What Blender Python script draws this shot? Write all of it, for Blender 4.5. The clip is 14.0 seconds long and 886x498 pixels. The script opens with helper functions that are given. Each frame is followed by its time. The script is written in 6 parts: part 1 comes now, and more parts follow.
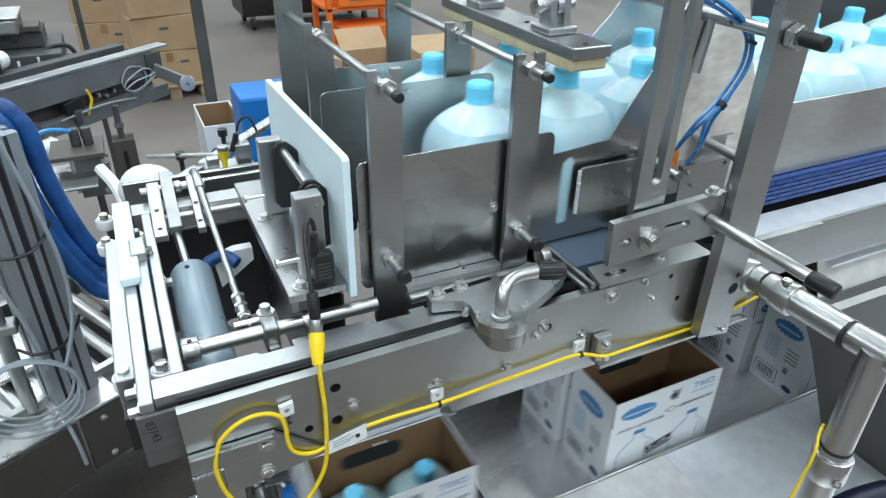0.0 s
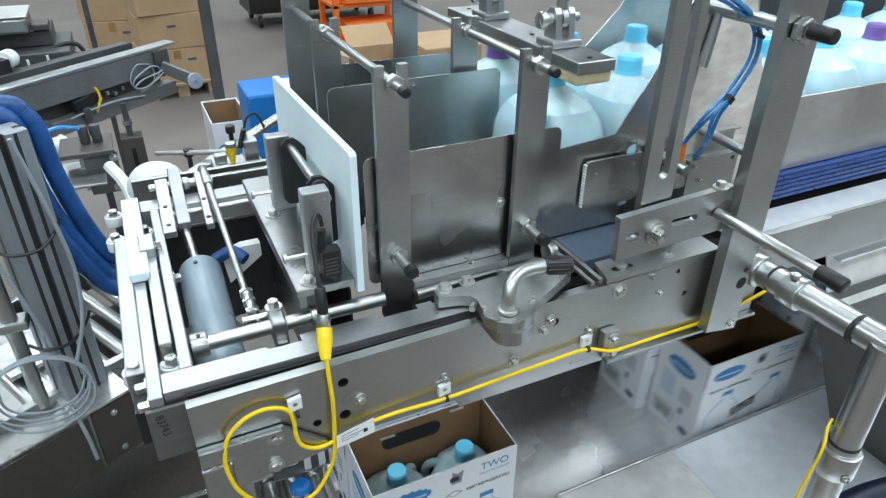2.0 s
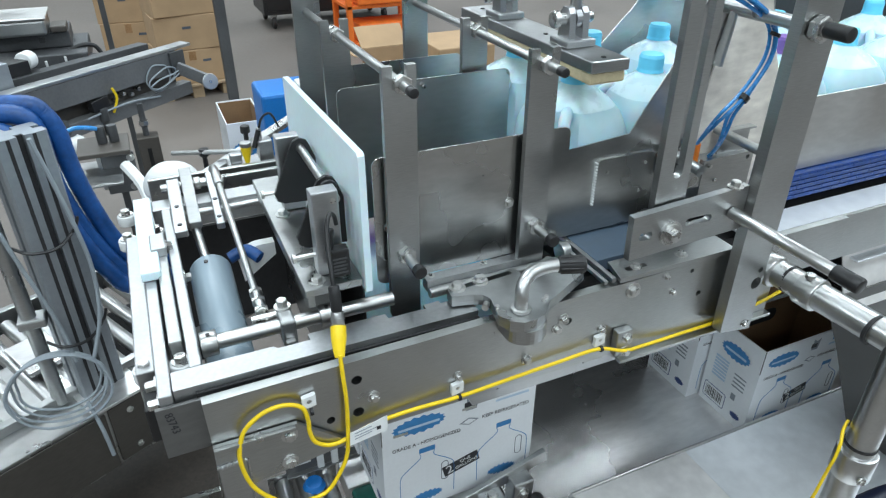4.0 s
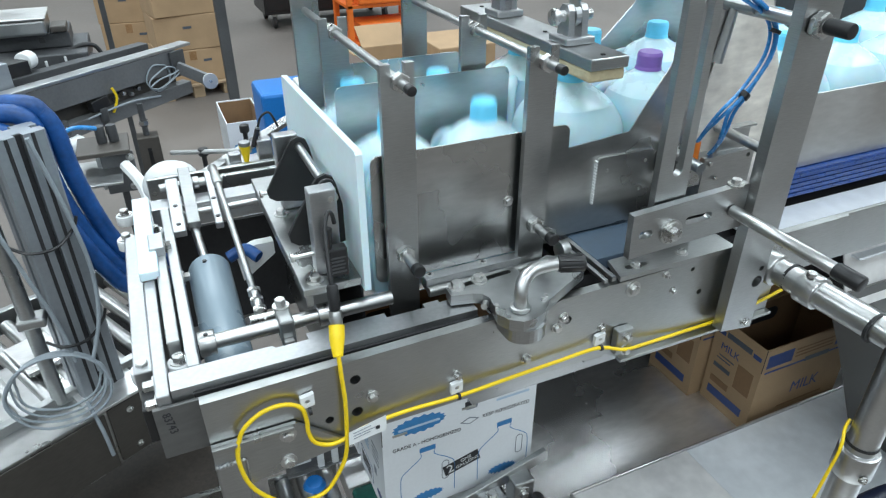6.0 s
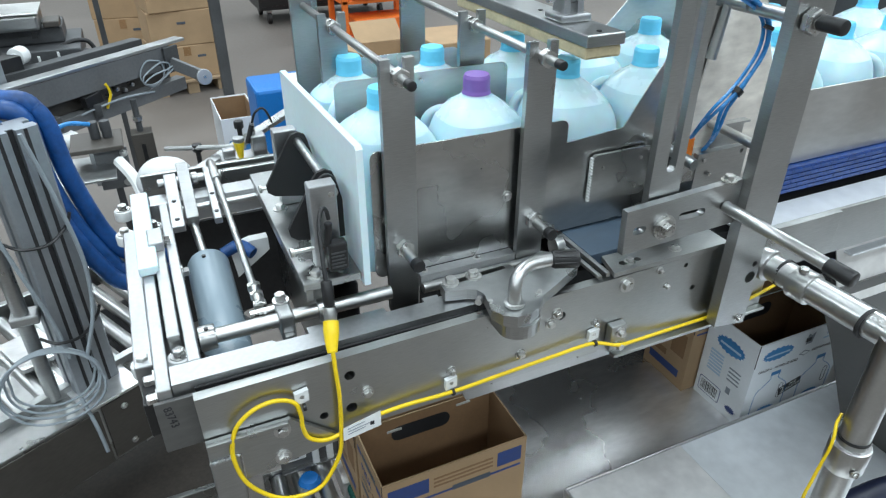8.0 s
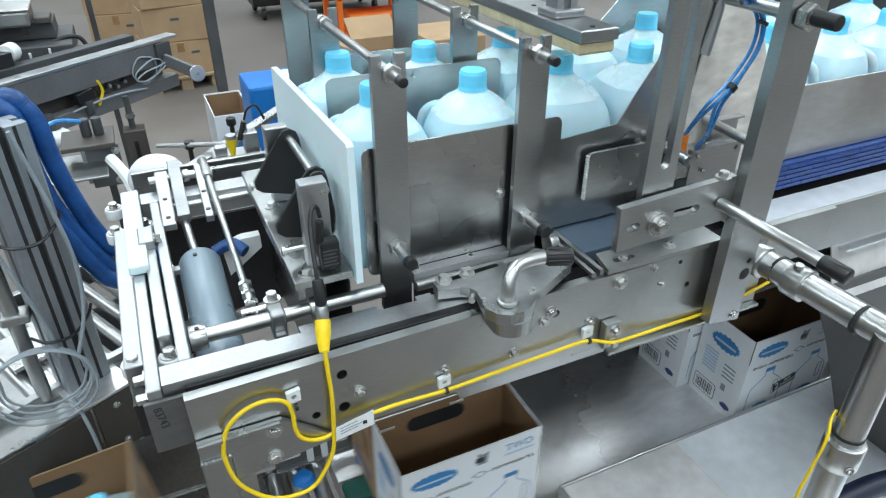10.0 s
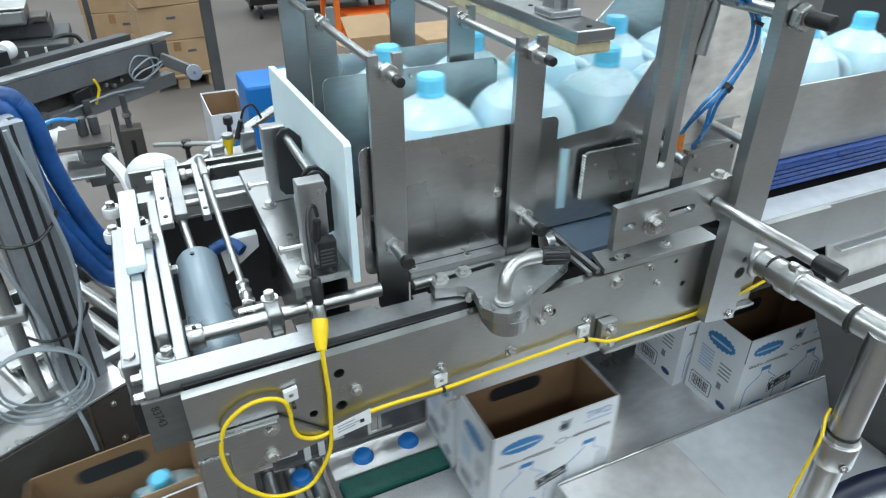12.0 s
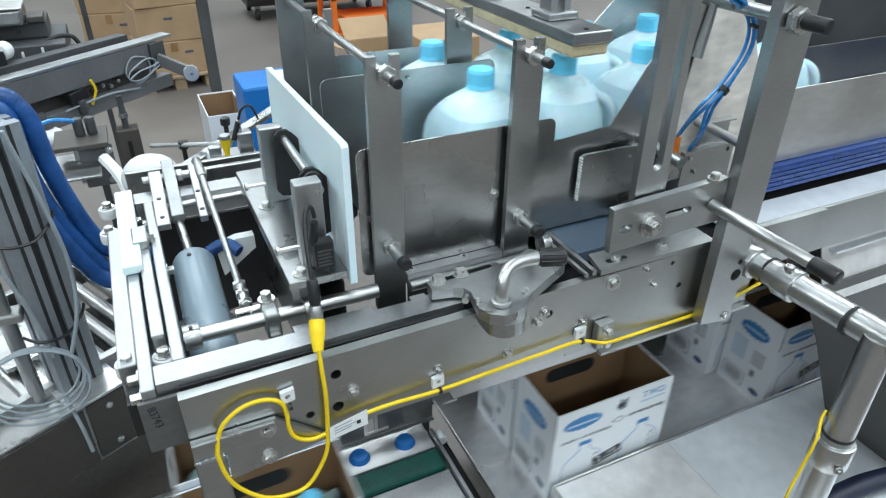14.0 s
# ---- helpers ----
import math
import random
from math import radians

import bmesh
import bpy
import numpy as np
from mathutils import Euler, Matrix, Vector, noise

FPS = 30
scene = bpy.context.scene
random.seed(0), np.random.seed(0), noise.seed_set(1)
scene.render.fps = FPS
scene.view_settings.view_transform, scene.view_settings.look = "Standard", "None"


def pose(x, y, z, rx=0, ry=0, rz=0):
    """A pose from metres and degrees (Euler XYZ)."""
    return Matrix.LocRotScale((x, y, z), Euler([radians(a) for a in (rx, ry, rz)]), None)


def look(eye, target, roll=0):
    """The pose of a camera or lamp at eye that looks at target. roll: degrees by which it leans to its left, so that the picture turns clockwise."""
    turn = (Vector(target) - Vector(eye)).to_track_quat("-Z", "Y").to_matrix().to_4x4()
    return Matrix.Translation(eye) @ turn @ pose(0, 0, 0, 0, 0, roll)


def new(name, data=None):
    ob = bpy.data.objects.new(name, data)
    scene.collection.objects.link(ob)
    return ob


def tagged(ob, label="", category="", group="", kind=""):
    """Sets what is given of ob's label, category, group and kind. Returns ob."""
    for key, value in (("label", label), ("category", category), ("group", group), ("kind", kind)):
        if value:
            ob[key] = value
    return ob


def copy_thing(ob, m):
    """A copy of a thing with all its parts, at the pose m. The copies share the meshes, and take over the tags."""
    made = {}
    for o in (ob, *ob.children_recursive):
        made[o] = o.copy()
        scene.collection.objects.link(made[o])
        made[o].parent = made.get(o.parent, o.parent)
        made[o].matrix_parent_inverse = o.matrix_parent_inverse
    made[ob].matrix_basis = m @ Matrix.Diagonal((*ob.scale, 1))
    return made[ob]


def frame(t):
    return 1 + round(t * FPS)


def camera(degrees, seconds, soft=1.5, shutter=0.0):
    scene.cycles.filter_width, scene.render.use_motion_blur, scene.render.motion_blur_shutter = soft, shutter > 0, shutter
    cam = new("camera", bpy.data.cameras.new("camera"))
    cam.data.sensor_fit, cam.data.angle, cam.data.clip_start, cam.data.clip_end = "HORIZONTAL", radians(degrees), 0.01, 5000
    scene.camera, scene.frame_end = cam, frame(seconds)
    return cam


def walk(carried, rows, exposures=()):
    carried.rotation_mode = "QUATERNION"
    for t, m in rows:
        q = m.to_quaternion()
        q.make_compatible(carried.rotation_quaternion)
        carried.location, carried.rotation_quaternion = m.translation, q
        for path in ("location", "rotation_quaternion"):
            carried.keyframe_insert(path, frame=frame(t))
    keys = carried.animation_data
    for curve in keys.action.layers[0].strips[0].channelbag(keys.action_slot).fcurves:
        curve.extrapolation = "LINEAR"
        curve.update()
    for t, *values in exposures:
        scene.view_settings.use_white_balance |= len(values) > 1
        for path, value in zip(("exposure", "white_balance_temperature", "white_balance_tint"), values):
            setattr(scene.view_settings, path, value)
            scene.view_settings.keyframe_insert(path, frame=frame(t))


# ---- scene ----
cam = camera(67.3, 14.0, soft=1.25, shutter=0.6)
PATH = [
    (0, (-0.313, -0.655, 1.563), (0.446, 0.894, 0.55), 1.1),
    (0.5, (-0.312, -0.657, 1.563), (0.432, 0.896, 0.545), 0.9),
    (1, (-0.315, -0.659, 1.562), (0.427, 0.896, 0.546), 1.0),
    (1.5, (-0.313, -0.659, 1.561), (0.425, 0.897, 0.545), 0.8),
    (2, (-0.314, -0.658, 1.562), (0.423, 0.895, 0.541), 0.6),
    (2.5, (-0.313, -0.657, 1.56), (0.415, 0.901, 0.54), 0.3),
    (3, (-0.314, -0.658, 1.562), (0.396, 0.908, 0.539), -0.0),
    (5.5, (-0.319, -0.664, 1.56), (0.382, 0.908, 0.542), 0.1),
    (6, (-0.312, -0.66, 1.559), (0.387, 0.911, 0.537), -0.1),
    (6.5, (-0.311, -0.66, 1.559), (0.389, 0.909, 0.535), -0.1),
    (7, (-0.313, -0.662, 1.559), (0.391, 0.903, 0.532), 0.1),
    (7.5, (-0.311, -0.662, 1.559), (0.393, 0.902, 0.53), 0.0),
    (8, (-0.311, -0.662, 1.559), (0.398, 0.898, 0.528), 0.1),
    (10.5, (-0.303, -0.657, 1.557), (0.415, 0.892, 0.516), 0.1),
    (11, (-0.305, -0.66, 1.557), (0.414, 0.889, 0.516), 0.1),
    (11.5, (-0.307, -0.661, 1.557), (0.413, 0.887, 0.516), 0.2),
    (12, (-0.305, -0.66, 1.559), (0.42, 0.885, 0.516), 0.3),
    (12.5, (-0.302, -0.659, 1.558), (0.425, 0.885, 0.517), 0.3),
    (13, (-0.304, -0.66, 1.558), (0.427, 0.885, 0.518), 0.3),
    (13.5, (-0.307, -0.661, 1.559), (0.427, 0.881, 0.518), 0.5),
    (14, (-0.306, -0.661, 1.559), (0.429, 0.882, 0.521), 0.6),
]
walk(cam, [(t, look(eye, target, roll)) for t, eye, target, roll in PATH])

# ---------- world, light ----------
world = bpy.data.worlds.new("hall_air")
scene.world = world
world.use_nodes = True
world.node_tree.nodes["Background"].inputs[0].default_value = (0.75, 0.87, 1.0, 1)
world.node_tree.nodes["Background"].inputs[1].default_value = 0.12


def high_bay(x, y, z, sx, sy, power):
    """A bright rectangular hall lamp under the roof."""
    data = bpy.data.lights.new("hall_lamp", "AREA")
    data.shape, data.size, data.size_y, data.energy, data.color = "RECTANGLE", sx, sy, power, (0.82, 0.935, 1.0)
    ob = new("hall_lamp", data)
    ob.matrix_basis = pose(x, y, z)


for lx in (-5.7, -0.4, 4.9, 10.2):
    for ly in (-6.0, -1.6, 2.8, 7.2, 11.6):
        high_bay(lx, ly, 5.8, 3.6, 1.3, 165)

scene.view_settings.exposure = 0.0


# ---------- materials ----------
def material(name, color, rough=0.5, metal=0.0, vary=0.12, scale=6.0, bump=0.0, fine=120.0, stretch=(1, 1, 1), spread=0.1, tint=None, random_tone=0.0, wave=0.0, **more):
    """A surface with blotches at two scales, a little relief and uneven gloss."""
    mat = bpy.data.materials.new(name)
    mat.use_nodes = True
    nt = mat.node_tree
    b = nt.nodes["Principled BSDF"]
    co = nt.nodes.new("ShaderNodeTexCoord")
    mp = nt.nodes.new("ShaderNodeMapping")
    mp.inputs["Scale"].default_value = stretch
    nt.links.new(co.outputs["Object"], mp.inputs[0])
    n1, n2 = nt.nodes.new("ShaderNodeTexNoise"), nt.nodes.new("ShaderNodeTexNoise")
    n1.inputs["Scale"].default_value, n1.inputs["Detail"].default_value = scale, 4
    n2.inputs["Scale"].default_value, n2.inputs["Detail"].default_value = fine, 3
    nt.links.new(co.outputs["Object"], n1.inputs[0])
    nt.links.new(mp.outputs[0], n2.inputs[0])
    mixf = nt.nodes.new("ShaderNodeMix")
    mixf.inputs[0].default_value = 0.4
    nt.links.new(n1.outputs[0], mixf.inputs[2])
    nt.links.new(n2.outputs[0], mixf.inputs[3])
    ramp = nt.nodes.new("ShaderNodeValToRGB")
    lo = [max(0, c * (1 - vary)) for c in color]
    hi = [min(1, c * (1 + vary)) for c in (tint or color)]
    ramp.color_ramp.elements[0].position, ramp.color_ramp.elements[1].position = 0.36, 0.64
    ramp.color_ramp.elements[0].color, ramp.color_ramp.elements[1].color = (*lo, 1), (*hi, 1)
    nt.links.new(mixf.outputs[0], ramp.inputs[0])
    out = ramp.outputs[0]
    if random_tone:
        info = nt.nodes.new("ShaderNodeObjectInfo")
        hsv = nt.nodes.new("ShaderNodeHueSaturation")
        mr = nt.nodes.new("ShaderNodeMapRange")
        mr.inputs[3].default_value, mr.inputs[4].default_value = 1 - random_tone, 1 + random_tone
        nt.links.new(info.outputs["Random"], mr.inputs[0])
        nt.links.new(mr.outputs[0], hsv.inputs["Value"])
        nt.links.new(out, hsv.inputs["Color"])
        out = hsv.outputs[0]
    nt.links.new(out, b.inputs["Base Color"])
    rr = nt.nodes.new("ShaderNodeMapRange")
    rr.inputs[1].default_value, rr.inputs[2].default_value = 0.3, 0.7
    rr.inputs[3].default_value, rr.inputs[4].default_value = max(0.02, rough - spread), min(1, rough + spread)
    nt.links.new(n1.outputs[0] if metal > 0.5 else mixf.outputs[0], rr.inputs[0])
    nt.links.new(rr.outputs[0], b.inputs["Roughness"])
    b.inputs["Metallic"].default_value = metal
    if bump:
        bp = nt.nodes.new("ShaderNodeBump")
        bp.inputs["Strength"].default_value, bp.inputs["Distance"].default_value = bump, 0.002
        nt.links.new(n2.outputs[0], bp.inputs["Height"])
        nt.links.new(bp.outputs[0], b.inputs["Normal"])
    if wave:
        nw = nt.nodes.new("ShaderNodeTexNoise")
        nw.inputs["Scale"].default_value, nw.inputs["Detail"].default_value = scale * 1.6, 1.5
        nt.links.new(co.outputs["Object"], nw.inputs[0])
        bw = nt.nodes.new("ShaderNodeBump")
        bw.inputs["Strength"].default_value, bw.inputs["Distance"].default_value = 0.35, wave
        nt.links.new(nw.outputs[0], bw.inputs["Height"])
        if bump:
            nt.links.new(bw.outputs[0], bp.inputs["Normal"])
        else:
            nt.links.new(bw.outputs[0], b.inputs["Normal"])
    for key, value in more.items():
        b.inputs[key.replace("_", " ")].default_value = value
    return mat


STEEL = material("brushed_steel", (0.42, 0.43, 0.43), 0.34, 1.0, 0.12, 7, 0.06, 60, (1, 1, 14), 0.09)
STEEL_X = material("brushed_steel_lengthwise", (0.42, 0.43, 0.425), 0.33, 1.0, 0.12, 6, 0.06, 60, (1, 14, 14), 0.1)
SHEET = material("dull_steel_sheet", (0.46, 0.465, 0.46), 0.3, 1.0, 0.1, 4, 0.004, 40, (1, 1, 3), 0.09, wave=0.003)
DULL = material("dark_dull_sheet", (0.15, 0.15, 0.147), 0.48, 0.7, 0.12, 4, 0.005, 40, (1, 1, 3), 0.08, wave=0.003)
SIDE = material("bright_satin_sheet", (0.78, 0.81, 0.84), 0.42, 0.4, 0.1, 3, 0.01, 30, (1, 1, 1), 0.07)
LANE = material("satin_steel_sheet", (0.6, 0.6, 0.59), 0.4, 1.0, 0.1, 5, 0.006, 30, (1, 3, 3), 0.1, wave=0.004)
TABLE = material("worn_steel_table", (0.76, 0.755, 0.75), 0.3, 0.85, 0.14, 3, 0.004, 20, (1, 3, 1), 0.07)
BRIGHT = material("turned_bright_steel", (0.5, 0.505, 0.5), 0.31, 1.0, 0.06, 20, 0.0, 200, (1, 1, 1), 0.02)
BOLT = material("zinc_bolt", (0.55, 0.55, 0.54), 0.3, 1.0, 0.15, 60, 0.0, 200)
ALU = material("machined_aluminium", (0.46, 0.47, 0.48), 0.38, 1.0, 0.1, 12, 0.03, 150, (1, 1, 6), 0.08)
PROFILE = material("anodised_profile", (0.34, 0.37, 0.4), 0.45, 0.7, 0.08, 5, 0.02, 90)
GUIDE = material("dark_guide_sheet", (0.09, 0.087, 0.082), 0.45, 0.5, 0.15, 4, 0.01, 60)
FRONT = material("scuffed_front_sheet", (0.8, 0.79, 0.78), 0.4, 0.5, 0.14, 5, 0.003, 30, (1, 1, 1), 0.1)
# water stains are blotches; the pale beige paints a warm reflection
WING = material("stained_sheet_with_reflection", (0.84, 0.8, 0.74), 0.5, 0.6, 0.2, 16, 0.003, 25, (1, 1, 3), 0.1)
FRAME_GREY = material("grey_machine_frame", (0.15, 0.155, 0.16), 0.5, 0.3, 0.15, 6, 0.02)
TAPE = material("brown_tape", (0.3, 0.17, 0.08), 0.3)
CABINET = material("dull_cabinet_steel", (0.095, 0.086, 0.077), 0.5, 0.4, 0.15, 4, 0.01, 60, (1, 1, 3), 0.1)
PAINT_GREY = material("grey_frame_paint", (0.07, 0.073, 0.077), 0.5, 0.2, 0.2, 6, 0.05)
BLACK = material("black_plastic", (0.012, 0.012, 0.013), 0.4, 0, 0.2, 30, 0.05)
RUBBER = material("black_rubber", (0.015, 0.015, 0.016), 0.6, 0, 0.2, 30, 0.1)
# plain dark parts, and shade painted into gaps, grooves and holes
DARK = material("dark_parts_and_shade", (0.03, 0.03, 0.032), 0.6, 0.3, 0.3, 8)
WHITE_PE = material("white_polyethylene", (0.7, 0.86, 0.92), 0.45, 0, 0.04, 5, 0.03, 80, Subsurface_Weight=0.15)
WHITE = material("white_plastic", (0.72, 0.74, 0.74), 0.45, 0, 0.04, 20)
YELLOW = material("yellow_cable", (0.85, 0.6, 0.01), 0.4, 0, 0.06, 30)
BLUE_TUBE = material("blue_air_tube", (0.04, 0.25, 0.6), 0.25, 0, 0.12, 30)
BLUE_HOSE = material("blue_ribbed_hose", (0.008, 0.07, 0.25), 0.45, 0, 0.3, 20, 0.3, 90)
NAVY_HOSE = material("navy_hose", (0.006, 0.01, 0.03), 0.5, 0, 0.2, 20, 0.1)
BLUE_BELT = material("blue_chain", (0.009, 0.016, 0.045), 0.4, 0, 0.3, 60, 0.1)
BLUE_BIN = material("blue_plastic", (0.008, 0.16, 0.5), 0.4, 0, 0.1, 4)
GREY_CYL = material("grey_blue_cylinder", (0.24, 0.31, 0.36), 0.28, 0.0, 0.02, 4, 0.0, 20, (1, 1, 1), 0.02)
FOAM = material("cream_foam", (0.55, 0.47, 0.3), 0.85, 0, 0.15, 25, 0.3)
CHAIN_EDGE = material("blue_chain_edge", (0.009, 0.045, 0.2), 0.4, 0, 0.3, 60, 0.2)
# dark brown with the machine's shadow on the floor put into the colour
FLOOR_SHADE = material("shaded_floor_brown", (0.055, 0.045, 0.037), 0.65, 0.0, 0.4, 5)
GREEN_BELT = material("green_belt", (0.005, 0.09, 0.07), 0.5, 0, 0.2, 30, 0.1)
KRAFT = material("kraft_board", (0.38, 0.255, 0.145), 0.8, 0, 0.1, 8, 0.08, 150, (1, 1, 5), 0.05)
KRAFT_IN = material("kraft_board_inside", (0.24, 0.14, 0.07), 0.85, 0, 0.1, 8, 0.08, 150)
CARTON = material("white_carton_board", (0.8, 0.83, 0.86), 0.5, 0, 0.03, 8, 0.04, 150)
INK_BLUE = material("blue_print", (0.04, 0.22, 0.5), 0.5, 0, 0.08, 30)
INK_NAVY = material("navy_print", (0.03, 0.06, 0.2), 0.5, 0, 0.1, 30)
INK_PALE = material("pale_blue_print", (0.45, 0.6, 0.75), 0.5, 0, 0.05, 30)
INK_BLACK = material("black_print", (0.02, 0.02, 0.025), 0.5, 0, 0.1, 30)
INK_TEXT = material("dark_print", (0.07, 0.085, 0.11), 0.5, 0, 0.1, 30)
INK_GREY = material("grey_print", (0.24, 0.27, 0.31), 0.5, 0, 0.1, 30)
MILK = material("milk_filled_jug", (0.47, 0.67, 0.75), 0.35, 0, 0.05, 6, 0.04, 40, (1, 1, 1), 0.08, Subsurface_Weight=0.35)
JUG_TOP = material("clear_jug_shoulder", (0.58, 0.78, 0.85), 0.3, 0, 0.04, 6, 0.03, 40, (1, 1, 1), 0.08, Subsurface_Weight=0.3)
CAP_BLUE = material("light_blue_cap", (0.16, 0.67, 0.95), 0.4, 0, 0.05, 20)
CAP_PURPLE = material("purple_cap", (0.22, 0.12, 0.42), 0.4, 0, 0.05, 20)
CONCRETE = material("concrete_floor", (0.155, 0.136, 0.122), 0.5, 0, 0.18, 1.3, 0.08, 30, (1, 1, 1), 0.15)
WALLS = material("hall_wall_paint", (0.45, 0.46, 0.46), 0.7, 0, 0.08, 1, 0.05)
ROOF = material("white_roof_sheet", (0.75, 0.76, 0.76), 0.6, 0, 0.05, 1, 0.03)
ORANGE = material("orange_paint", (0.75, 0.16, 0.02), 0.45, 0, 0.12, 6)
RED = material("red_plastic", (0.4, 0.04, 0.02), 0.35, 0, 0.2, 15)
WOOD = material("pallet_wood", (0.33, 0.24, 0.15), 0.8, 0, 0.2, 10, 0.3, 40, (1, 10, 10))
GREY_CABLE = material("grey_cable", (0.27, 0.31, 0.34), 0.4, 0, 0.08, 20)
LABEL = material("paper_label", (0.78, 0.8, 0.8), 0.5, 0, 0.04, 40)
CLEAR = material("clear_guard", (0.75, 0.78, 0.8), 0.1, 0, 0.02, 3, Transmission_Weight=0.9)
ORANGE_FIT = material("orange_fitting", (0.8, 0.22, 0.03), 0.4, 0, 0.1, 30)


# ---------- mesh helpers ----------
PLACE = {}


def thing(name, label, category, at=(0, 0, 0), group="", kind=""):
    """An empty at the thing's base. Parts are written in world places and moved under it."""
    ob = new(name)
    ob.location = at
    PLACE[ob.name] = Matrix.Translation(at)
    ob.empty_display_size = 0.02
    return tagged(ob, label, category, group, kind)


def part(name, bm, mat, parent=None, label="", smooth=False):
    me = bpy.data.meshes.new(name)
    bm.normal_update()
    bm.to_mesh(me)
    bm.free()
    me.materials.append(mat)
    if smooth:
        for p in me.polygons:
            p.use_smooth = True
        me.set_sharp_from_angle(angle=radians(38))
    ob = new(name, me)
    if parent:
        ob.parent = parent
        root = parent if parent.parent is None else None
        if root is not None and root.name in PLACE:
            ob.matrix_basis = PLACE[root.name].inverted()
    if label:
        ob["label"] = label
    return ob


def solo(name, bm, mat, label, category, group="", kind="", smooth=False):
    return tagged(part(name, bm, mat, None, "", smooth), label, category, group, kind)


def block(x0, x1, y0, y1, z0, z1, bevel=0.0015, bm=None, m=None):
    bm = bm or bmesh.new()
    r = bmesh.ops.create_cube(bm, size=1)
    vs = r["verts"]
    bmesh.ops.scale(bm, vec=(abs(x1 - x0), abs(y1 - y0), abs(z1 - z0)), verts=vs)
    bmesh.ops.translate(bm, vec=((x0 + x1) / 2, (y0 + y1) / 2, (z0 + z1) / 2), verts=vs)
    if bevel:
        es = list({e for v in vs for e in v.link_edges})
        out = bmesh.ops.bevel(bm, geom=es, offset=bevel, segments=2, profile=0.5, affect="EDGES")
        vs = list({v for f in out["faces"] for v in f.verts} | {v for v in vs if v.is_valid})
    if m is not None:
        bmesh.ops.transform(bm, matrix=m, verts=vs)
    return bm


def rod(a, b, r, seg=20, bm=None, bevel=0.0, r2=None):
    bm = bm or bmesh.new()
    a, b = Vector(a), Vector(b)
    d = b - a
    m = Matrix.Translation((a + b) / 2) @ d.to_track_quat("Z", "Y").to_matrix().to_4x4()
    r3 = bmesh.ops.create_cone(bm, cap_ends=True, segments=seg, radius1=r, radius2=r if r2 is None else r2, depth=d.length, matrix=m)
    if bevel:
        es = [e for e in {e for v in r3["verts"] for e in v.link_edges} if any(len(f.verts) > 4 for f in e.link_faces)]
        bmesh.ops.bevel(bm, geom=es, offset=bevel, segments=2, profile=0.5, affect="EDGES")
    return bm


def sweep(points, r, seg=10, bm=None, steps=10, closed=False):
    """A round cable along a smooth curve through the points."""
    bm = bm or bmesh.new()
    P = [Vector(p) for p in points]
    line = []
    n = len(P)
    for i in range(n - 1):
        p0, p1, p2, p3 = P[max(i - 1, 0)], P[i], P[i + 1], P[min(i + 2, n - 1)]
        for k in range(steps):
            u = k / steps
            line.append(0.5 * ((2 * p1) + (p2 - p0) * u + (2 * p0 - 5 * p1 + 4 * p2 - p3) * u * u + (3 * p1 - p0 - 3 * p2 + p3) * u ** 3))
    line.append(P[-1])
    rings, side = [], None
    for i, p in enumerate(line):
        d = (line[min(i + 1, len(line) - 1)] - line[max(i - 1, 0)]).normalized()
        if side is None:
            side = d.orthogonal().normalized()
        side = (side - d * side.dot(d)).normalized()
        up = d.cross(side)
        rr = r(i / (len(line) - 1)) if callable(r) else r
        rings.append([bm.verts.new(p + (side * math.cos(a) + up * math.sin(a)) * rr) for a in [2 * math.pi * k / seg for k in range(seg)]])
    for a, b in zip(rings, rings[1:]):
        for k in range(seg):
            bm.faces.new((a[k], a[(k + 1) % seg], b[(k + 1) % seg], b[k]))
    bm.faces.new(rings[0][::-1])
    bm.faces.new(rings[-1])
    return bm


def slab(outline, thick, axis, at, holes=(), bm=None, bevel=0.0):
    """A flat plate from a 2D outline, with round or slotted holes cut by a triangle fill. axis: the normal. holes: lists of points."""
    bm = bm or bmesh.new()

    def place(u, v, w):
        return {"y": (u, at + w, v), "x": (at + w, u, v), "z": (u, v, at + w)}[axis]

    tmp = bmesh.new()
    for loop in (outline, *holes):
        vs = [tmp.verts.new(place(u, v, 0)) for u, v in loop]
        for i in range(len(vs)):
            tmp.edges.new((vs[i], vs[(i + 1) % len(vs)]))
    nrm = {"y": (0, -1, 0), "x": (1, 0, 0), "z": (0, 0, 1)}[axis]
    bmesh.ops.triangle_fill(tmp, use_beauty=True, use_dissolve=False, edges=tmp.edges[:], normal=nrm)
    geo = bmesh.ops.extrude_face_region(tmp, geom=tmp.faces[:])
    off = {"y": (0, thick, 0), "x": (thick, 0, 0), "z": (0, 0, thick)}[axis]
    bmesh.ops.translate(tmp, vec=off, verts=[g for g in geo["geom"] if isinstance(g, bmesh.types.BMVert)])
    bmesh.ops.recalc_face_normals(tmp, faces=tmp.faces[:])
    me = bpy.data.meshes.new("tmp")
    tmp.to_mesh(me)
    tmp.free()
    bm.from_mesh(me)
    bpy.data.meshes.remove(me)
    return bm


def circle(u, v, r, n=16):
    return [(u + r * math.cos(2 * math.pi * k / n), v + r * math.sin(2 * math.pi * k / n)) for k in range(n)]


def slot(u0, u1, v, r, lean=0.0, n=8):
    pts = [(u1 + r * math.cos(a), v + lean + r * math.sin(a)) for a in [-math.pi / 2 + math.pi * k / n for k in range(n + 1)]]
    return pts + [(u0 + r * math.cos(a), v + r * math.sin(a)) for a in [math.pi / 2 + math.pi * k / n for k in range(n + 1)]]


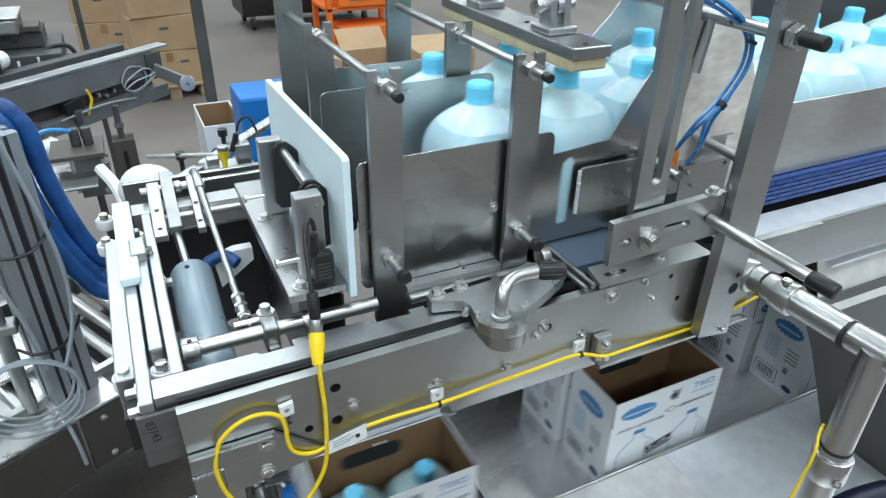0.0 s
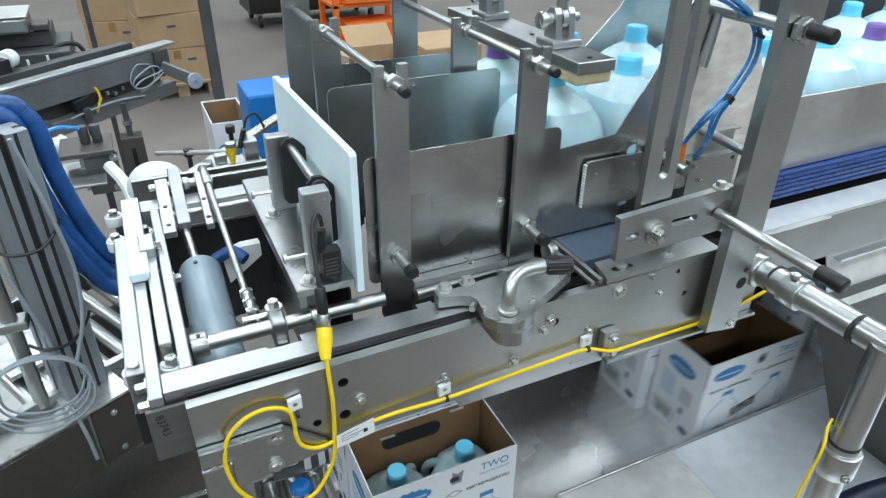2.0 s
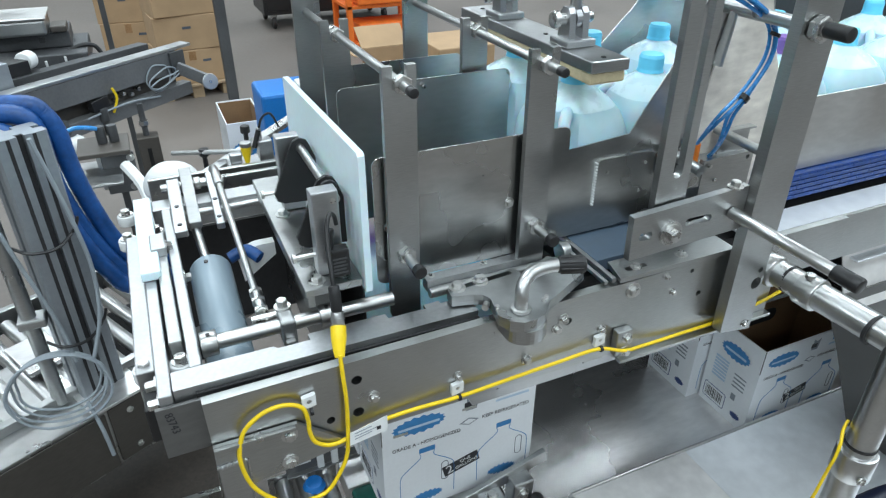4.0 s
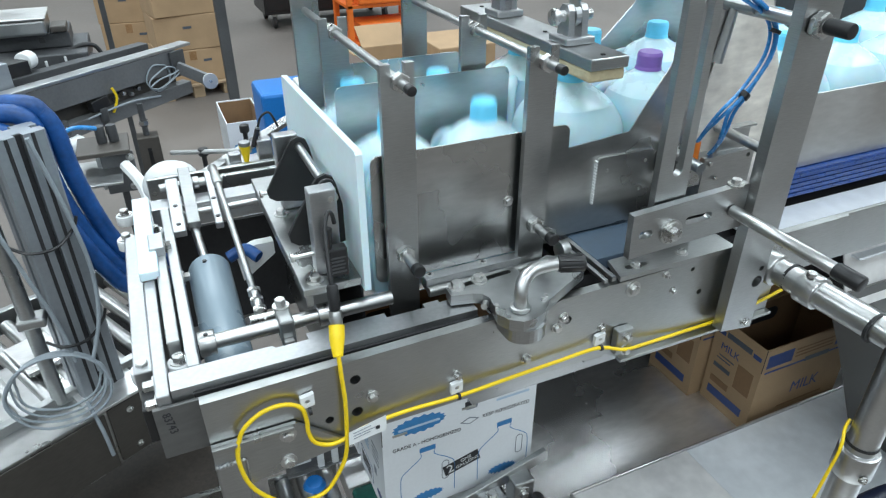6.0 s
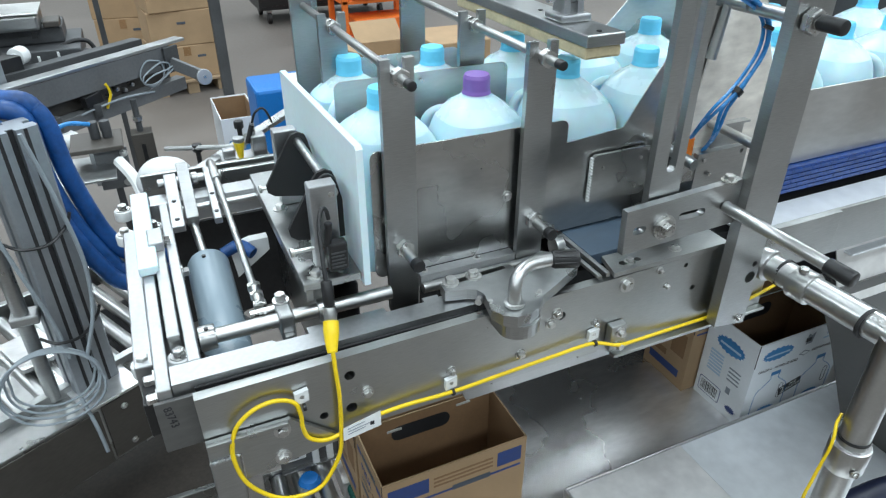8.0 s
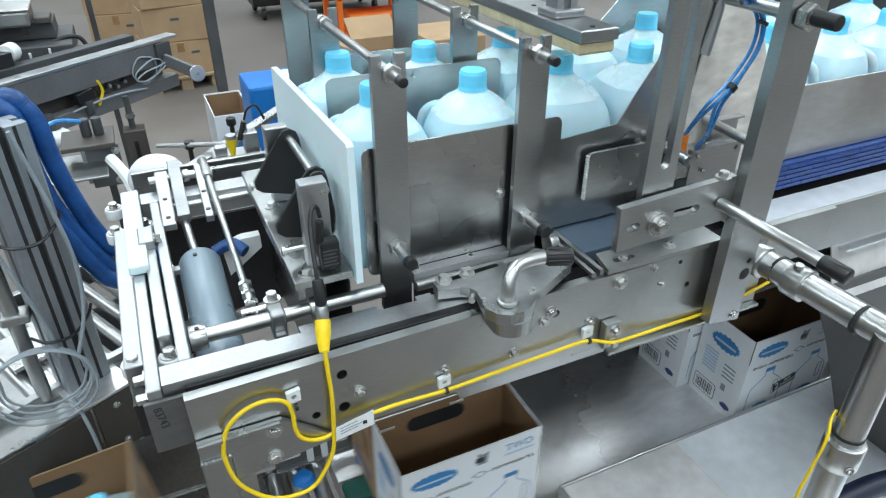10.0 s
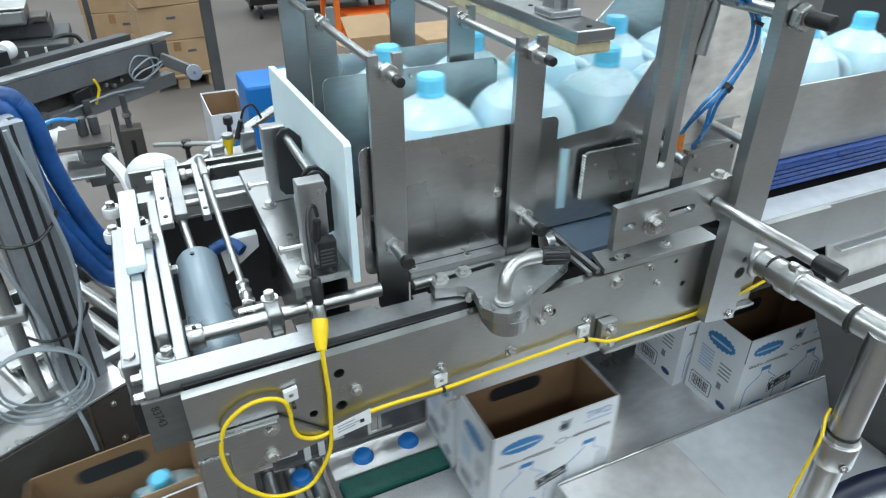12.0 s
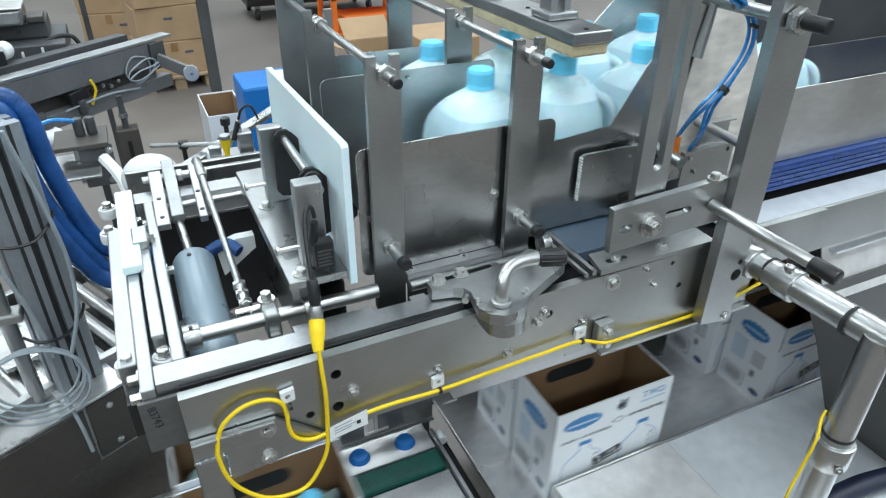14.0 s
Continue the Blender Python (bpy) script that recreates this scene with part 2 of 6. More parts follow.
def slot_v(u, v0, v1, r, n=8):
    pts = [(u + r * math.cos(a), v1 + r * math.sin(a)) for a in [math.pi * k / n for k in range(n + 1)]]
    return pts + [(u + r * math.cos(a), v0 + r * math.sin(a)) for a in [math.pi + math.pi * k / n for k in range(n + 1)]]


def rounded(u0, u1, v0, v1, r, n=5):
    out = []
    for cu, cv, a0 in ((u1 - r, v1 - r, 0), (u0 + r, v1 - r, 90), (u0 + r, v0 + r, 180), (u1 - r, v0 + r, 270)):
        out += [(cu + r * math.cos(radians(a0 + 90 * k / n)), cv + r * math.sin(radians(a0 + 90 * k / n))) for k in range(n + 1)]
    return out


def bolt(p, axis, r=0.006, h=0.005, washer=True, bm=None):
    """A hexagon head with its washer; axis points out of the surface."""
    bm = bm or bmesh.new()
    p, d = Vector(p), Vector(axis).normalized()
    if washer:
        rod(p - d * 0.0005, p + d * 0.002, r * 1.5, 18, bm)
    rod(p + d * 0.002, p + d * (0.002 + h), r, 6, bm, bevel=r * 0.12)
    rod(p + d * (0.002 + h), p + d * (0.0025 + h), r * 0.75, 12, bm)
    return bm


# ---------- the hall ----------
def hall():
    bm = block(-12, 16, -9, 18, -0.2, 0, 0)
    solo("floor", bm, CONCRETE, "worn grey-brown concrete factory floor", "floor", kind="structure")
    for i, (n, b) in enumerate((("wall_north", (-12, 16, 18, 18.2)), ("wall_south", (-12, 16, -9.2, -9)), ("wall_east", (16, 16.2, -9, 18)), ("wall_west", (-12.2, -12, -9, 18)))):
        solo(n, block(*b, 0, 6.2, 0), WALLS, "plain painted factory hall wall", "wall", kind="structure")
    solo("ceiling", block(-12, 16, -9, 18, 6.2, 6.4, 0), ROOF, "plain light factory hall ceiling", "ceiling", kind="structure")


hall()


def beam(a, b, w, h, bevel=0.002, bm=None):
    """A straight bar of section w x h from a to b, top face up."""
    a, b = Vector(a), Vector(b)
    d = b - a
    x = d.normalized()
    y = Vector((0, 0, 1)).cross(x).normalized()
    m = Matrix((x, y, x.cross(y))).transposed().to_4x4()
    m.translation = (a + b) / 2
    return block(-d.length / 2, d.length / 2, -w / 2, w / 2, -h / 2, h / 2, bevel, bm, m)


# ---------- packing machine: fixed front side ----------
def side_plate():
    t = thing("side_plate", "long brushed steel machine side plate with bolts", "machine plate", (0.1, 0, 0.86))
    holes = [circle(-0.146, 0.959, 0.0075), circle(-0.147, 0.902, 0.008), circle(-0.186, 0.902, 0.006), circle(0.187, 0.955, 0.007), circle(0.445, 0.935, 0.005), circle(0.42, 0.985, 0.004)]
    out = [(-0.339, 0.989), (-0.338, 0.92), (-0.3, 0.9), (-0.18, 0.862), (0.27, 0.862), (0.29, 0.85), (0.62, 0.85), (0.62, 1.002)]
    part("plate", slab(out, 0.015, "y", 0.0, holes), STEEL_X, t)
    # thin dark sheet that paints the shade inside the plate's holes
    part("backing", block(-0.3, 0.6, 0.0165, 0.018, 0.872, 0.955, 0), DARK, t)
    part("flange", block(0.29, 0.62, -0.014, -0.001, 0.846, 0.852, 0.001), STEEL_X, t)
    part("foot_bracket", slab([(-0.338, 0.922), (-0.338, 0.89), (-0.299, 0.889), (-0.299, 0.84), (-0.165, 0.858), (-0.165, 0.862), (-0.232, 0.922)], 0.006, "y", -0.008), STEEL_X, t)
    for p, r in (((-0.124, 0, 0.922), 0.006), ((0.167, 0, 0.948), 0.006), ((0.303, 0, 0.98), 0.009), ((0.178, 0, 0.963), 0.006), ((0.118, 0, 0.905), 0.006),
                 ((0.003, 0, 0.914), 0.005), ((0.252, 0, 0.922), 0.005), ((0.365, 0, 0.99), 0.004), ((0.385, 0, 0.955), 0.004),
                 ((-0.244, -0.008, 0.907), 0.0075), ((-0.248, -0.008, 0.86), 0.0075)):
        part("bolt", bolt(p, (0, -1, 0), r, 0.006), BOLT, t)
    part("ledge", block(-0.338, -0.235, -0.0145, -0.0085, 0.9165, 0.9225, 0.001), STEEL_X, t)
    part("spacer_block", block(0.275, 0.305, -0.016, -0.001, 0.868, 0.915, 0.002), STEEL, t)
    for z in (0.902, 0.876):
        part("bolt", bolt((0.292, -0.016, z), (0, -1, 0), 0.006, 0.007), BOLT, t)
    return t


side_plate()


def right_post():
    t = thing("upright_post", "tall brushed steel flat post bolted to the side plate", "machine post", (0.52, -0.02, 0.86))
    part("bar", slab([(0.482, 0.862), (0.55, 0.852), (0.55, 1.6), (0.482, 1.6)], 0.02, "y", -0.032, [circle(0.535, 0.95, 0.011), circle(0.538, 0.975, 0.005), circle(0.54, 0.868, 0.004)]), STEEL, t)
    part("bolt", bolt((0.532, -0.032, 0.868), (0, -1, 0), 0.005), BOLT, t)
    t = thing("tie_rod", "steel tie rod with a nut and black rubber end cap", "rod", (0.515, -0.05, 1.37))
    part("rod", rod((0.505, -0.07, 1.365), (0.505, 0.62, 1.365), 0.0095), BRIGHT, t, smooth=True)
    part("nut", rod((0.505, -0.034, 1.365), (0.505, -0.05, 1.365), 0.018, 6, bevel=0.002), BOLT, t)
    part("end_cap", rod((0.505, -0.05, 1.366), (0.505, -0.089, 1.366), 0.0105, 20, bevel=0.003), BLACK, t, "black rubber end cap", True)
    t = thing("handle_rod", "polished steel rod with a black plastic end grip", "rod", (0.49, 0, 1.068))
    part("rod", rod((0.455, -0.0165, 1.092), (0.472, -0.19, 1.08), 0.0095, 24, bevel=0.001), BRIGHT, t, smooth=True)
    part("end_cap", rod((0.4715, -0.187, 1.08), (0.475, -0.228, 1.078), 0.0118, 24, bevel=0.003), BLACK, t, "black ribbed end grip", True)


right_post()


def slotted_post():
    t = thing("slotted_post", "tall steel post with a long vertical slot", "machine post", (0.34, 0.02, 1.05))
    part("bar", slab([(0.315, 1.06), (0.372, 1.06), (0.368, 1.62), (0.315, 1.62)], 0.012, "y", 0.0, [slot_v(0.348, 1.17, 1.58, 0.0085)]), STEEL, t)
    t = thing("slot_bracket", "thick steel bracket plate with a horizontal adjusting slot", "bracket", (0.38, -0.01, 1.02))
    part("plate", slab([(0.27, 1.05), (0.481, 1.058), (0.481, 1.132), (0.268, 1.121)], 0.012, "y", -0.016, [slot(0.372, 0.41, 1.092, 0.0065), slot(0.289, 0.3, 1.086, 0.0065)]), STEEL, t)
    part("washer", rod((0.338, -0.016, 1.083), (0.338, -0.021, 1.083), 0.0195, 28), BOLT, t)
    part("bolt", bolt((0.338, -0.021, 1.083), (0, -1, 0), 0.0105, 0.01), BOLT, t)
    part("top_bolt", bolt((0.458, -0.01, 1.131), (0, 0, 1), 0.008, 0.008), BOLT, t)
    t = thing("flat_bar", "flat steel bar with a slot lying along the side plate", "machine plate", (0.36, 0.03, 1.0))
    part("bar", slab([(0.272, -0.004), (0.5, -0.004), (0.5, 0.045), (0.284, 0.045)], 0.008, "z", 1.003, [slot(0.3, 0.33, 0.015, 0.005)]), STEEL_X, t)
    part("bolt", bolt((0.405, 0.016, 1.0095), (0, 0, 1), 0.007), BOLT, t)
    part("bolt", bolt((0.315, 0.015, 1.0095), (0, 0, 1), 0.006), BOLT, t)


slotted_post()


def tube_leg():
    t = thing("tube_stand", "polished stainless steel tube stand with clamp collars", "tube stand", (0.6, -0.3, 0))
    part("tube", rod((0.585, 0.02, 0.955), (0.6, -0.30, 0.955), 0.023, 32), BRIGHT, t, smooth=True)
    part("socket", rod((0.584, 0.005, 0.955), (0.586, -0.03, 0.955), 0.029, 32, bevel=0.004), BRIGHT, t, smooth=True)
    part("clamp", rod((0.588, -0.075, 0.955), (0.59, -0.108, 0.955), 0.028, 32, bevel=0.002), BRIGHT, t, smooth=True)
    part("clamp_screw", rod((0.58, -0.09, 0.982), (0.58, -0.09, 0.99), 0.008, 12, bevel=0.001), BOLT, t)
    for y in (-0.05, -0.2):
        part("seal_ring", rod((0.59, y, 0.955), (0.59, y - 0.005, 0.955), 0.0245, 28), RUBBER, t)
    part("leg", rod((0.59, -0.25, 0.96), (0.59, -0.25, 0.02), 0.023, 32), BRIGHT, t, smooth=True)
    part("leg_collar", rod((0.59, -0.25, 0.752), (0.59, -0.25, 0.7), 0.031, 32, bevel=0.004), BRIGHT, t, smooth=True)
    part("collar_screw", bolt((0.575, -0.279, 0.715), (-0.4, -1, 0), 0.005, 0.003), BOLT, t)
    part("seal_ring", rod((0.59, -0.25, 0.768), (0.59, -0.25, 0.763), 0.0245, 28), RUBBER, t)
    part("foot", rod((0.59, -0.25, 0.02), (0.59, -0.25, 0.0), 0.05, 24, bevel=0.003), RUBBER, t)
    c = thing("leg_cable", "yellow sensor cable running down the tube stand", "cable", (0.52, -0.25, 0.5))
    part("cable", sweep([(0.585, -0.222, 0.79), (0.562, -0.232, 0.789), (0.55, -0.242, 0.775), (0.543, -0.246, 0.753), (0.538, -0.246, 0.725), (0.531, -0.246, 0.68), (0.527, -0.246, 0.635), (0.525, -0.25, 0.45), (0.53, -0.255, 0.348)], 0.0026, 10), YELLOW, c, smooth=True)


tube_leg()


# ---------- the drop carriage, which jolts sideways at each release ----------
CARRIAGE = []


def carried(t):
    CARRIAGE.append(t)
    return t


def guide_frame():
    t = carried(thing("jug_guide_rack", "steel posts and tie rods holding the jug guide plates", "guide frame", (0.08, 0.13, 0.96)))
    for x in (-0.043, 0.172):
        for y, z0, z1 in ((0.118, 0.955, 1.335), (0.408 if x < 0 else 0.335, 1.0, 1.335), (0.6, 0.95, 1.55)):
            w = 0.046 if y < 0.5 else 0.05
            top = [(x, z0), (x + w, z0), (x + w, z1), (x + w * 0.72, z1), (x + w * 0.72, z1 - 0.016), (x + w * 0.3, z1 - 0.016), (x + w * 0.3, z1), (x, z1)]
            part("post", slab(top, 0.01, "y", y), STEEL, t)
    for x, y in ((-0.019, 0.408), (0.197, 0.335)):
        r = part("tie_rod", rod((x, 0.085, 1.313), (x, 0.66, 1.313), 0.0065, 16), BRIGHT, t, smooth=True)
        part("nut", rod((x, 0.118, 1.313), (x, 0.106, 1.313), 0.013, 6, bevel=0.001), BOLT, r)
        part("nut", rod((x, y + 0.01, 1.313), (x, y + 0.022, 1.313), 0.012, 6, bevel=0.001), BOLT, r)
        part("nut", rod((x, y - 0.012, 1.313), (x, y, 1.313), 0.012, 6, bevel=0.001), BOLT, r)
        part("end_cap", rod((x, 0.086, 1.313), (x, 0.07, 1.313), 0.0068, 16, bevel=0.002), BLACK, r, "black end cap", True)
        r = part("lower_rod", rod((x, 0.14, 1.06), (x, 0.066, 1.06), 0.0075, 16), BRIGHT, t, smooth=True)
        part("nut", rod((x, 0.118, 1.062), (x, 0.106, 1.062), 0.014, 6, bevel=0.001), BOLT, r)
        part("end_cap", rod((x, 0.072, 1.062), (x, 0.058, 1.062), 0.0095, 16, bevel=0.002), BLACK, r, "black end cap", True)
    for y, z0, z1, x0, x1 in ((0.137, 1.006, 1.208, -0.057, 0.262), (0.318, 1.02, 1.252, -0.05, 0.254), (0.5, 1.02, 1.235, 0.02, 0.25)):
        part("guide_plate", slab(rounded(x0, x1, z0, z1, 0.012), 0.0025, "y", y), SHEET, t, "dull steel guide sheet with rounded corners")
    for x, z in ((0.16, 1.1), (-0.035, 1.1), (0.094, 1.24)):
        part("screw", bolt((x, 0.137 if z < 1.2 else 0.318, z), (0, -1, 0), 0.0035 if z > 1.2 else 0.0055, 0.004, z < 1.2), BOLT, t)


guide_frame()


HINGE, NEAR_Y, FAR_Y = 1.166, 0.135, 0.34


def stop_unit():
    t = carried(thing("stop_plate_unit", "white plastic jug stop plate on an aluminium bracket", "stop plate", (-0.12, 0.3, 1.03)))
    part("stop_plate", slab([(0.088, 1.033), (0.525, 1.025), (0.525, 1.219), (0.52, 1.223), (0.093, 1.24), (0.088, 1.236)], 0.0095, "x", -0.0905), WHITE_PE, t, "white polyethylene plate")
    part("base_plate", block(-0.174, -0.092, 0.095, 0.49, 1.04, 1.052, 0.0015), STEEL_X, t)
    part("edge_rib", block(-0.171, -0.161, 0.1, 0.485, 1.02, 1.0395, 0.001), STEEL, t)
    for y in (0.123, FAR_Y):
        part("bracket_block", block(-0.147, -0.11, y, y + 0.024, 1.0525, 1.18, 0.002), ALU, t)
        part("bolt", bolt((-0.153, y - 0.01, 1.052), (0, 0, 1), 0.008, 0.007), BOLT, t)
        part("thumb_screw", rod((-0.147, y + 0.008, 1.085), (-0.175, y + 0.008, 1.085), 0.003, 12), BOLT, t)
        part("screw_head", rod((-0.175, y + 0.008, 1.085), (-0.18, y + 0.008, 1.085), 0.0068, 14, bevel=0.001), BOLT, t)
        part("block_screw", rod((-0.118, y - 0.0005, 1.165), (-0.118, y + 0.001, 1.165), 0.004, 12), BOLT, t)
    part("hinge_rod", rod((-0.1135, 0.125, HINGE), (-0.1135, FAR_Y + 0.02, HINGE), 0.0065, 16), BRIGHT, t, smooth=True)
    part("rod_collar", rod((-0.1135, 0.158, HINGE), (-0.1135, 0.164, HINGE), 0.0125, 20, bevel=0.001), BLACK, t, smooth=True)
    s = part("sensor", block(-0.135, -0.108, 0.095, 0.113, 1.062, 1.105, 0.003), BLACK, t, "black plastic proximity switch with a small printed plate")
    part("plug", rod((-0.134, 0.104, 1.1), (-0.13, 0.104, 1.135), 0.0055, 14, bevel=0.002), BLACK, s)
    for k in range(5):
        part("print", block(-0.132, -0.112 - 0.002 * (k % 2), 0.0944, 0.0951, 1.068 + 0.0055 * k, 1.0705 + 0.0055 * k, 0), PAINT_GREY, s)


stop_unit()


def flap():
    """Two black kick levers on the hinge rod; built about the rod."""
    t = thing("kick_lever", "matt black rubber kick levers swinging on a hinge rod", "lever", (-0.1135, 0.0, HINGE))
    shape = [(-0.05, -0.08), (-0.047, -0.092), (-0.036, -0.099), (0.02, -0.103), (0.032, -0.1), (0.036, -0.09), (0.034, -0.06), (0.016, 0.0), (0.011, 0.011), (0.0, 0.016), (-0.011, 0.011), (-0.016, 0.002)]
    for y in (FAR_Y - 0.016, NEAR_Y + 0.035):
        p = part("lever_plate", slab([(u, v * 0.92) for u, v in shape], 0.006, "y", y, [circle(0, 0, 0.0066)]), RUBBER, t)
        p.matrix_basis = Matrix()
    return t


FLAP = flap()


def shuttle_frame():
    t = carried(thing("shuttle_frame", "bright aluminium shuttle frame with slide shafts and bumpers", "machine frame", (-0.3, 0.3, 0.93)))
    near = [(-0.36, 0.0258), (0.055, 0.0258), (0.055, 0.064), (0.012, 0.064), (0.012, 0.07), (-0.012, 0.07), (-0.012, 0.06), (-0.07, 0.06), (-0.07, 0.071), (-0.182, 0.071), (-0.182, 0.057), (-0.226, 0.057), (-0.23, 0.063), (-0.36, 0.063)]
    part("near_beam", slab(near, 0.03, "z", 0.97), ALU, t)
    part("dark_slide", block(-0.335, 0.055, 0.0205, 0.0253, 0.93, 0.991, 0.0005), BLACK, t, "black slide strip")
    for x in (-0.305, -0.17, -0.02):
        part("screw", rod((x, 0.0195, 0.982), (x, 0.0206, 0.982), 0.0035, 10), BOLT, t)
    part("far_beam", block(-0.352, 0.0, 0.541, 0.585, 0.955, 1.0, 0.002), ALU, t)
    part("far_strip", block(-0.32, -0.06, 0.627, 0.64, 0.975, 1.008, 0.002), STEEL_X, t)
    part("end_beam", block(-0.378, -0.361, 0.022, 0.575, 0.9, 0.9985, 0.002), ALU, t)
    part("end_plate", block(-0.381, -0.352, 0.297, 0.575, 0.999, 1.014, 0.002), WHITE_PE, t, "milky plastic end plate")
    part("outer_bar", block(-0.403, -0.379, 0.1, 0.49, 0.9, 0.982, 0.002), ALU, t)
    part("outer_foot", block(-0.4, -0.379, 0.056, 0.099, 0.9, 0.955, 0.002), BLACK, t, "black rubber foot block")
    part("cross_bar", block(-0.337, -0.321, 0.0645, 0.54, 0.95, 1.0, 0.002), ALU, t)
    part("clamp_bar", block(-0.357, -0.34, 0.12, 0.36, 0.94, 1.004, 0.002), STEEL, t)
    part("clamp_head", block(-0.362, -0.339, 0.361, 0.415, 0.998, 1.018, 0.002), ALU, t)
    part("clamp_bolt", bolt((-0.339, 0.388, 1.005), (1, 0, 0), 0.008, 0.008), BOLT, t)
    part("cross_bolt", bolt((-0.321, 0.31, 0.985), (1, 0, 0), 0.008, 0.008), BOLT, t)
    part("near_shaft", rod((-0.318, 0.108, 0.997), (-0.046, 0.108, 0.997), 0.0105, 24), BRIGHT, t, smooth=True)
    part("far_shaft", rod((-0.32, 0.535, 0.985), (-0.15, 0.535, 0.985), 0.007, 24), BRIGHT, t, smooth=True)
    part("shaft_end", rod((-0.158, 0.535, 0.985), (-0.15, 0.535, 0.985), 0.011, 20, bevel=0.001), BRIGHT, t, smooth=True)
    part("pivot_shaft", rod((-0.33, 0.6, 1.015), (-0.215, 0.6, 1.015), 0.008, 16), BRIGHT, t, smooth=True)
    part("pivot_boss", rod((-0.27, 0.6, 1.015), (-0.258, 0.6, 1.015), 0.012, 16, bevel=0.002), BRIGHT, t, smooth=True)
    for x, r in ((-0.318, 0.0175), (-0.157, 0.0165)):
        part("shaft_collar", rod((x, 0.108, 0.997), (x + 0.022, 0.108, 0.997), r, 28, bevel=0.002), BRIGHT, t, smooth=True)
        part("collar_screw", rod((x + 0.011, 0.104, 0.997 + r - 0.001), (x + 0.011, 0.104, 0.998 + r), 0.003, 10), BLACK, t)
    c = part("clevis", block(-0.213, -0.193, 0.085, 0.126, 0.975, 1.016, 0.003), STEEL, t)
    part("tail", block(-0.211, -0.197, 0.075, 0.0845, 0.962, 0.99, 0.002), STEEL, c)
    part("bolt", bolt((-0.203, 0.125, 1.016), (0, 0, 1), 0.008, 0.01), BOLT, c)
    part("bolt", bolt((-0.224, 0.148, 0.985), (-1, 0, 0), 0.007, 0.008), BOLT, c)
    part("cross_pin", rod((-0.245, 0.146, 0.99), (-0.2, 0.146, 0.99), 0.006, 14), BOLT, c)
    c = part("air_cylinder", rod((-0.279, 0.372, 0.955), (-0.283, 0.085, 0.92), 0.034, 40, bevel=0.007), GREY_CYL, t, "grey-blue painted air cylinder", True)
    part("piston_rod", rod((-0.28, 0.365, 0.958), (-0.286, 0.475, 0.985), 0.0075, 16), BRIGHT, c, smooth=True)
    part("rod_fork", block(-0.296, -0.276, 0.472, 0.495, 0.98, 0.996, 0.002), BRIGHT, c)
    part("port_screw", rod((-0.284, 0.345, 0.984), (-0.284, 0.345, 0.988), 0.0035, 10), BLACK, c)
    for x, y0, y1, w, mat in ((-0.31, 0.437, 0.59, 0.022, ALU), (-0.284, 0.463, 0.636, 0.022, STEEL), (-0.243, 0.442, 0.596, 0.014, ALU)):
        a = part("link_arm", beam((x + 0.003, y1, 1.03), (x - 0.001, y0, 0.995), w, 0.014), mat, t)
        if mat is ALU:
            for u in (0.12, 0.45):
                q = Vector((x - 0.001, y0, 1.003)).lerp(Vector((x + 0.003, y1, 1.038)), u)
                part("screw", rod(q - Vector((0, 0, 0.003)), q, 0.0042, 10), BLACK, a)
    r = part("link_rod", rod((-0.228, 0.57, 1.03), (-0.228, 0.2, 0.998), 0.0055, 14), BRIGHT, t, smooth=True)
    part("rod_end", rod((-0.229, 0.615, 1.034), (-0.228, 0.545, 1.027), 0.009, 14, bevel=0.002), BRIGHT, r, smooth=True)
    part("rod_end", rod((-0.228, 0.21, 0.999), (-0.228, 0.155, 0.994), 0.008, 14, bevel=0.002), BRIGHT, r, smooth=True)
    for y in (0.207, 0.185, 0.163):
        part("lock_nut", rod((-0.228, y, 0.9985 - (0.207 - y) * 0.09), (-0.228, y - 0.008, 0.998 - (0.207 - y) * 0.09), 0.0105, 6, bevel=0.001), BOLT, r)
    for x, y, z in ((-0.392, 0.118, 0.956), (-0.346, 0.105, 0.962), (-0.4, 0.5, 0.955), (-0.352, 0.5, 0.96), (-0.4, 0.6, 0.955)):
        b = part("bumper", rod((x, y, z), (x, y, z + 0.02), 0.0165, 24, bevel=0.003), WHITE, t, "white plastic roller bumper", True)
        part("bolt", bolt((x, y, z + 0.02), (0, 0, 1), 0.0085, 0.008), BOLT, b)
    part("end_block", block(-0.3845, -0.305, 0.0155, 0.0215, 0.905, 0.985, 0.001), DULL, t)
    for y, z in ((0.075, 0.978), (0.05, 0.968)):
        part("side_screw", bolt((-0.379, y, z), (-1, 0, 0), 0.0075, 0.012), BOLT, t)


shuttle_frame()


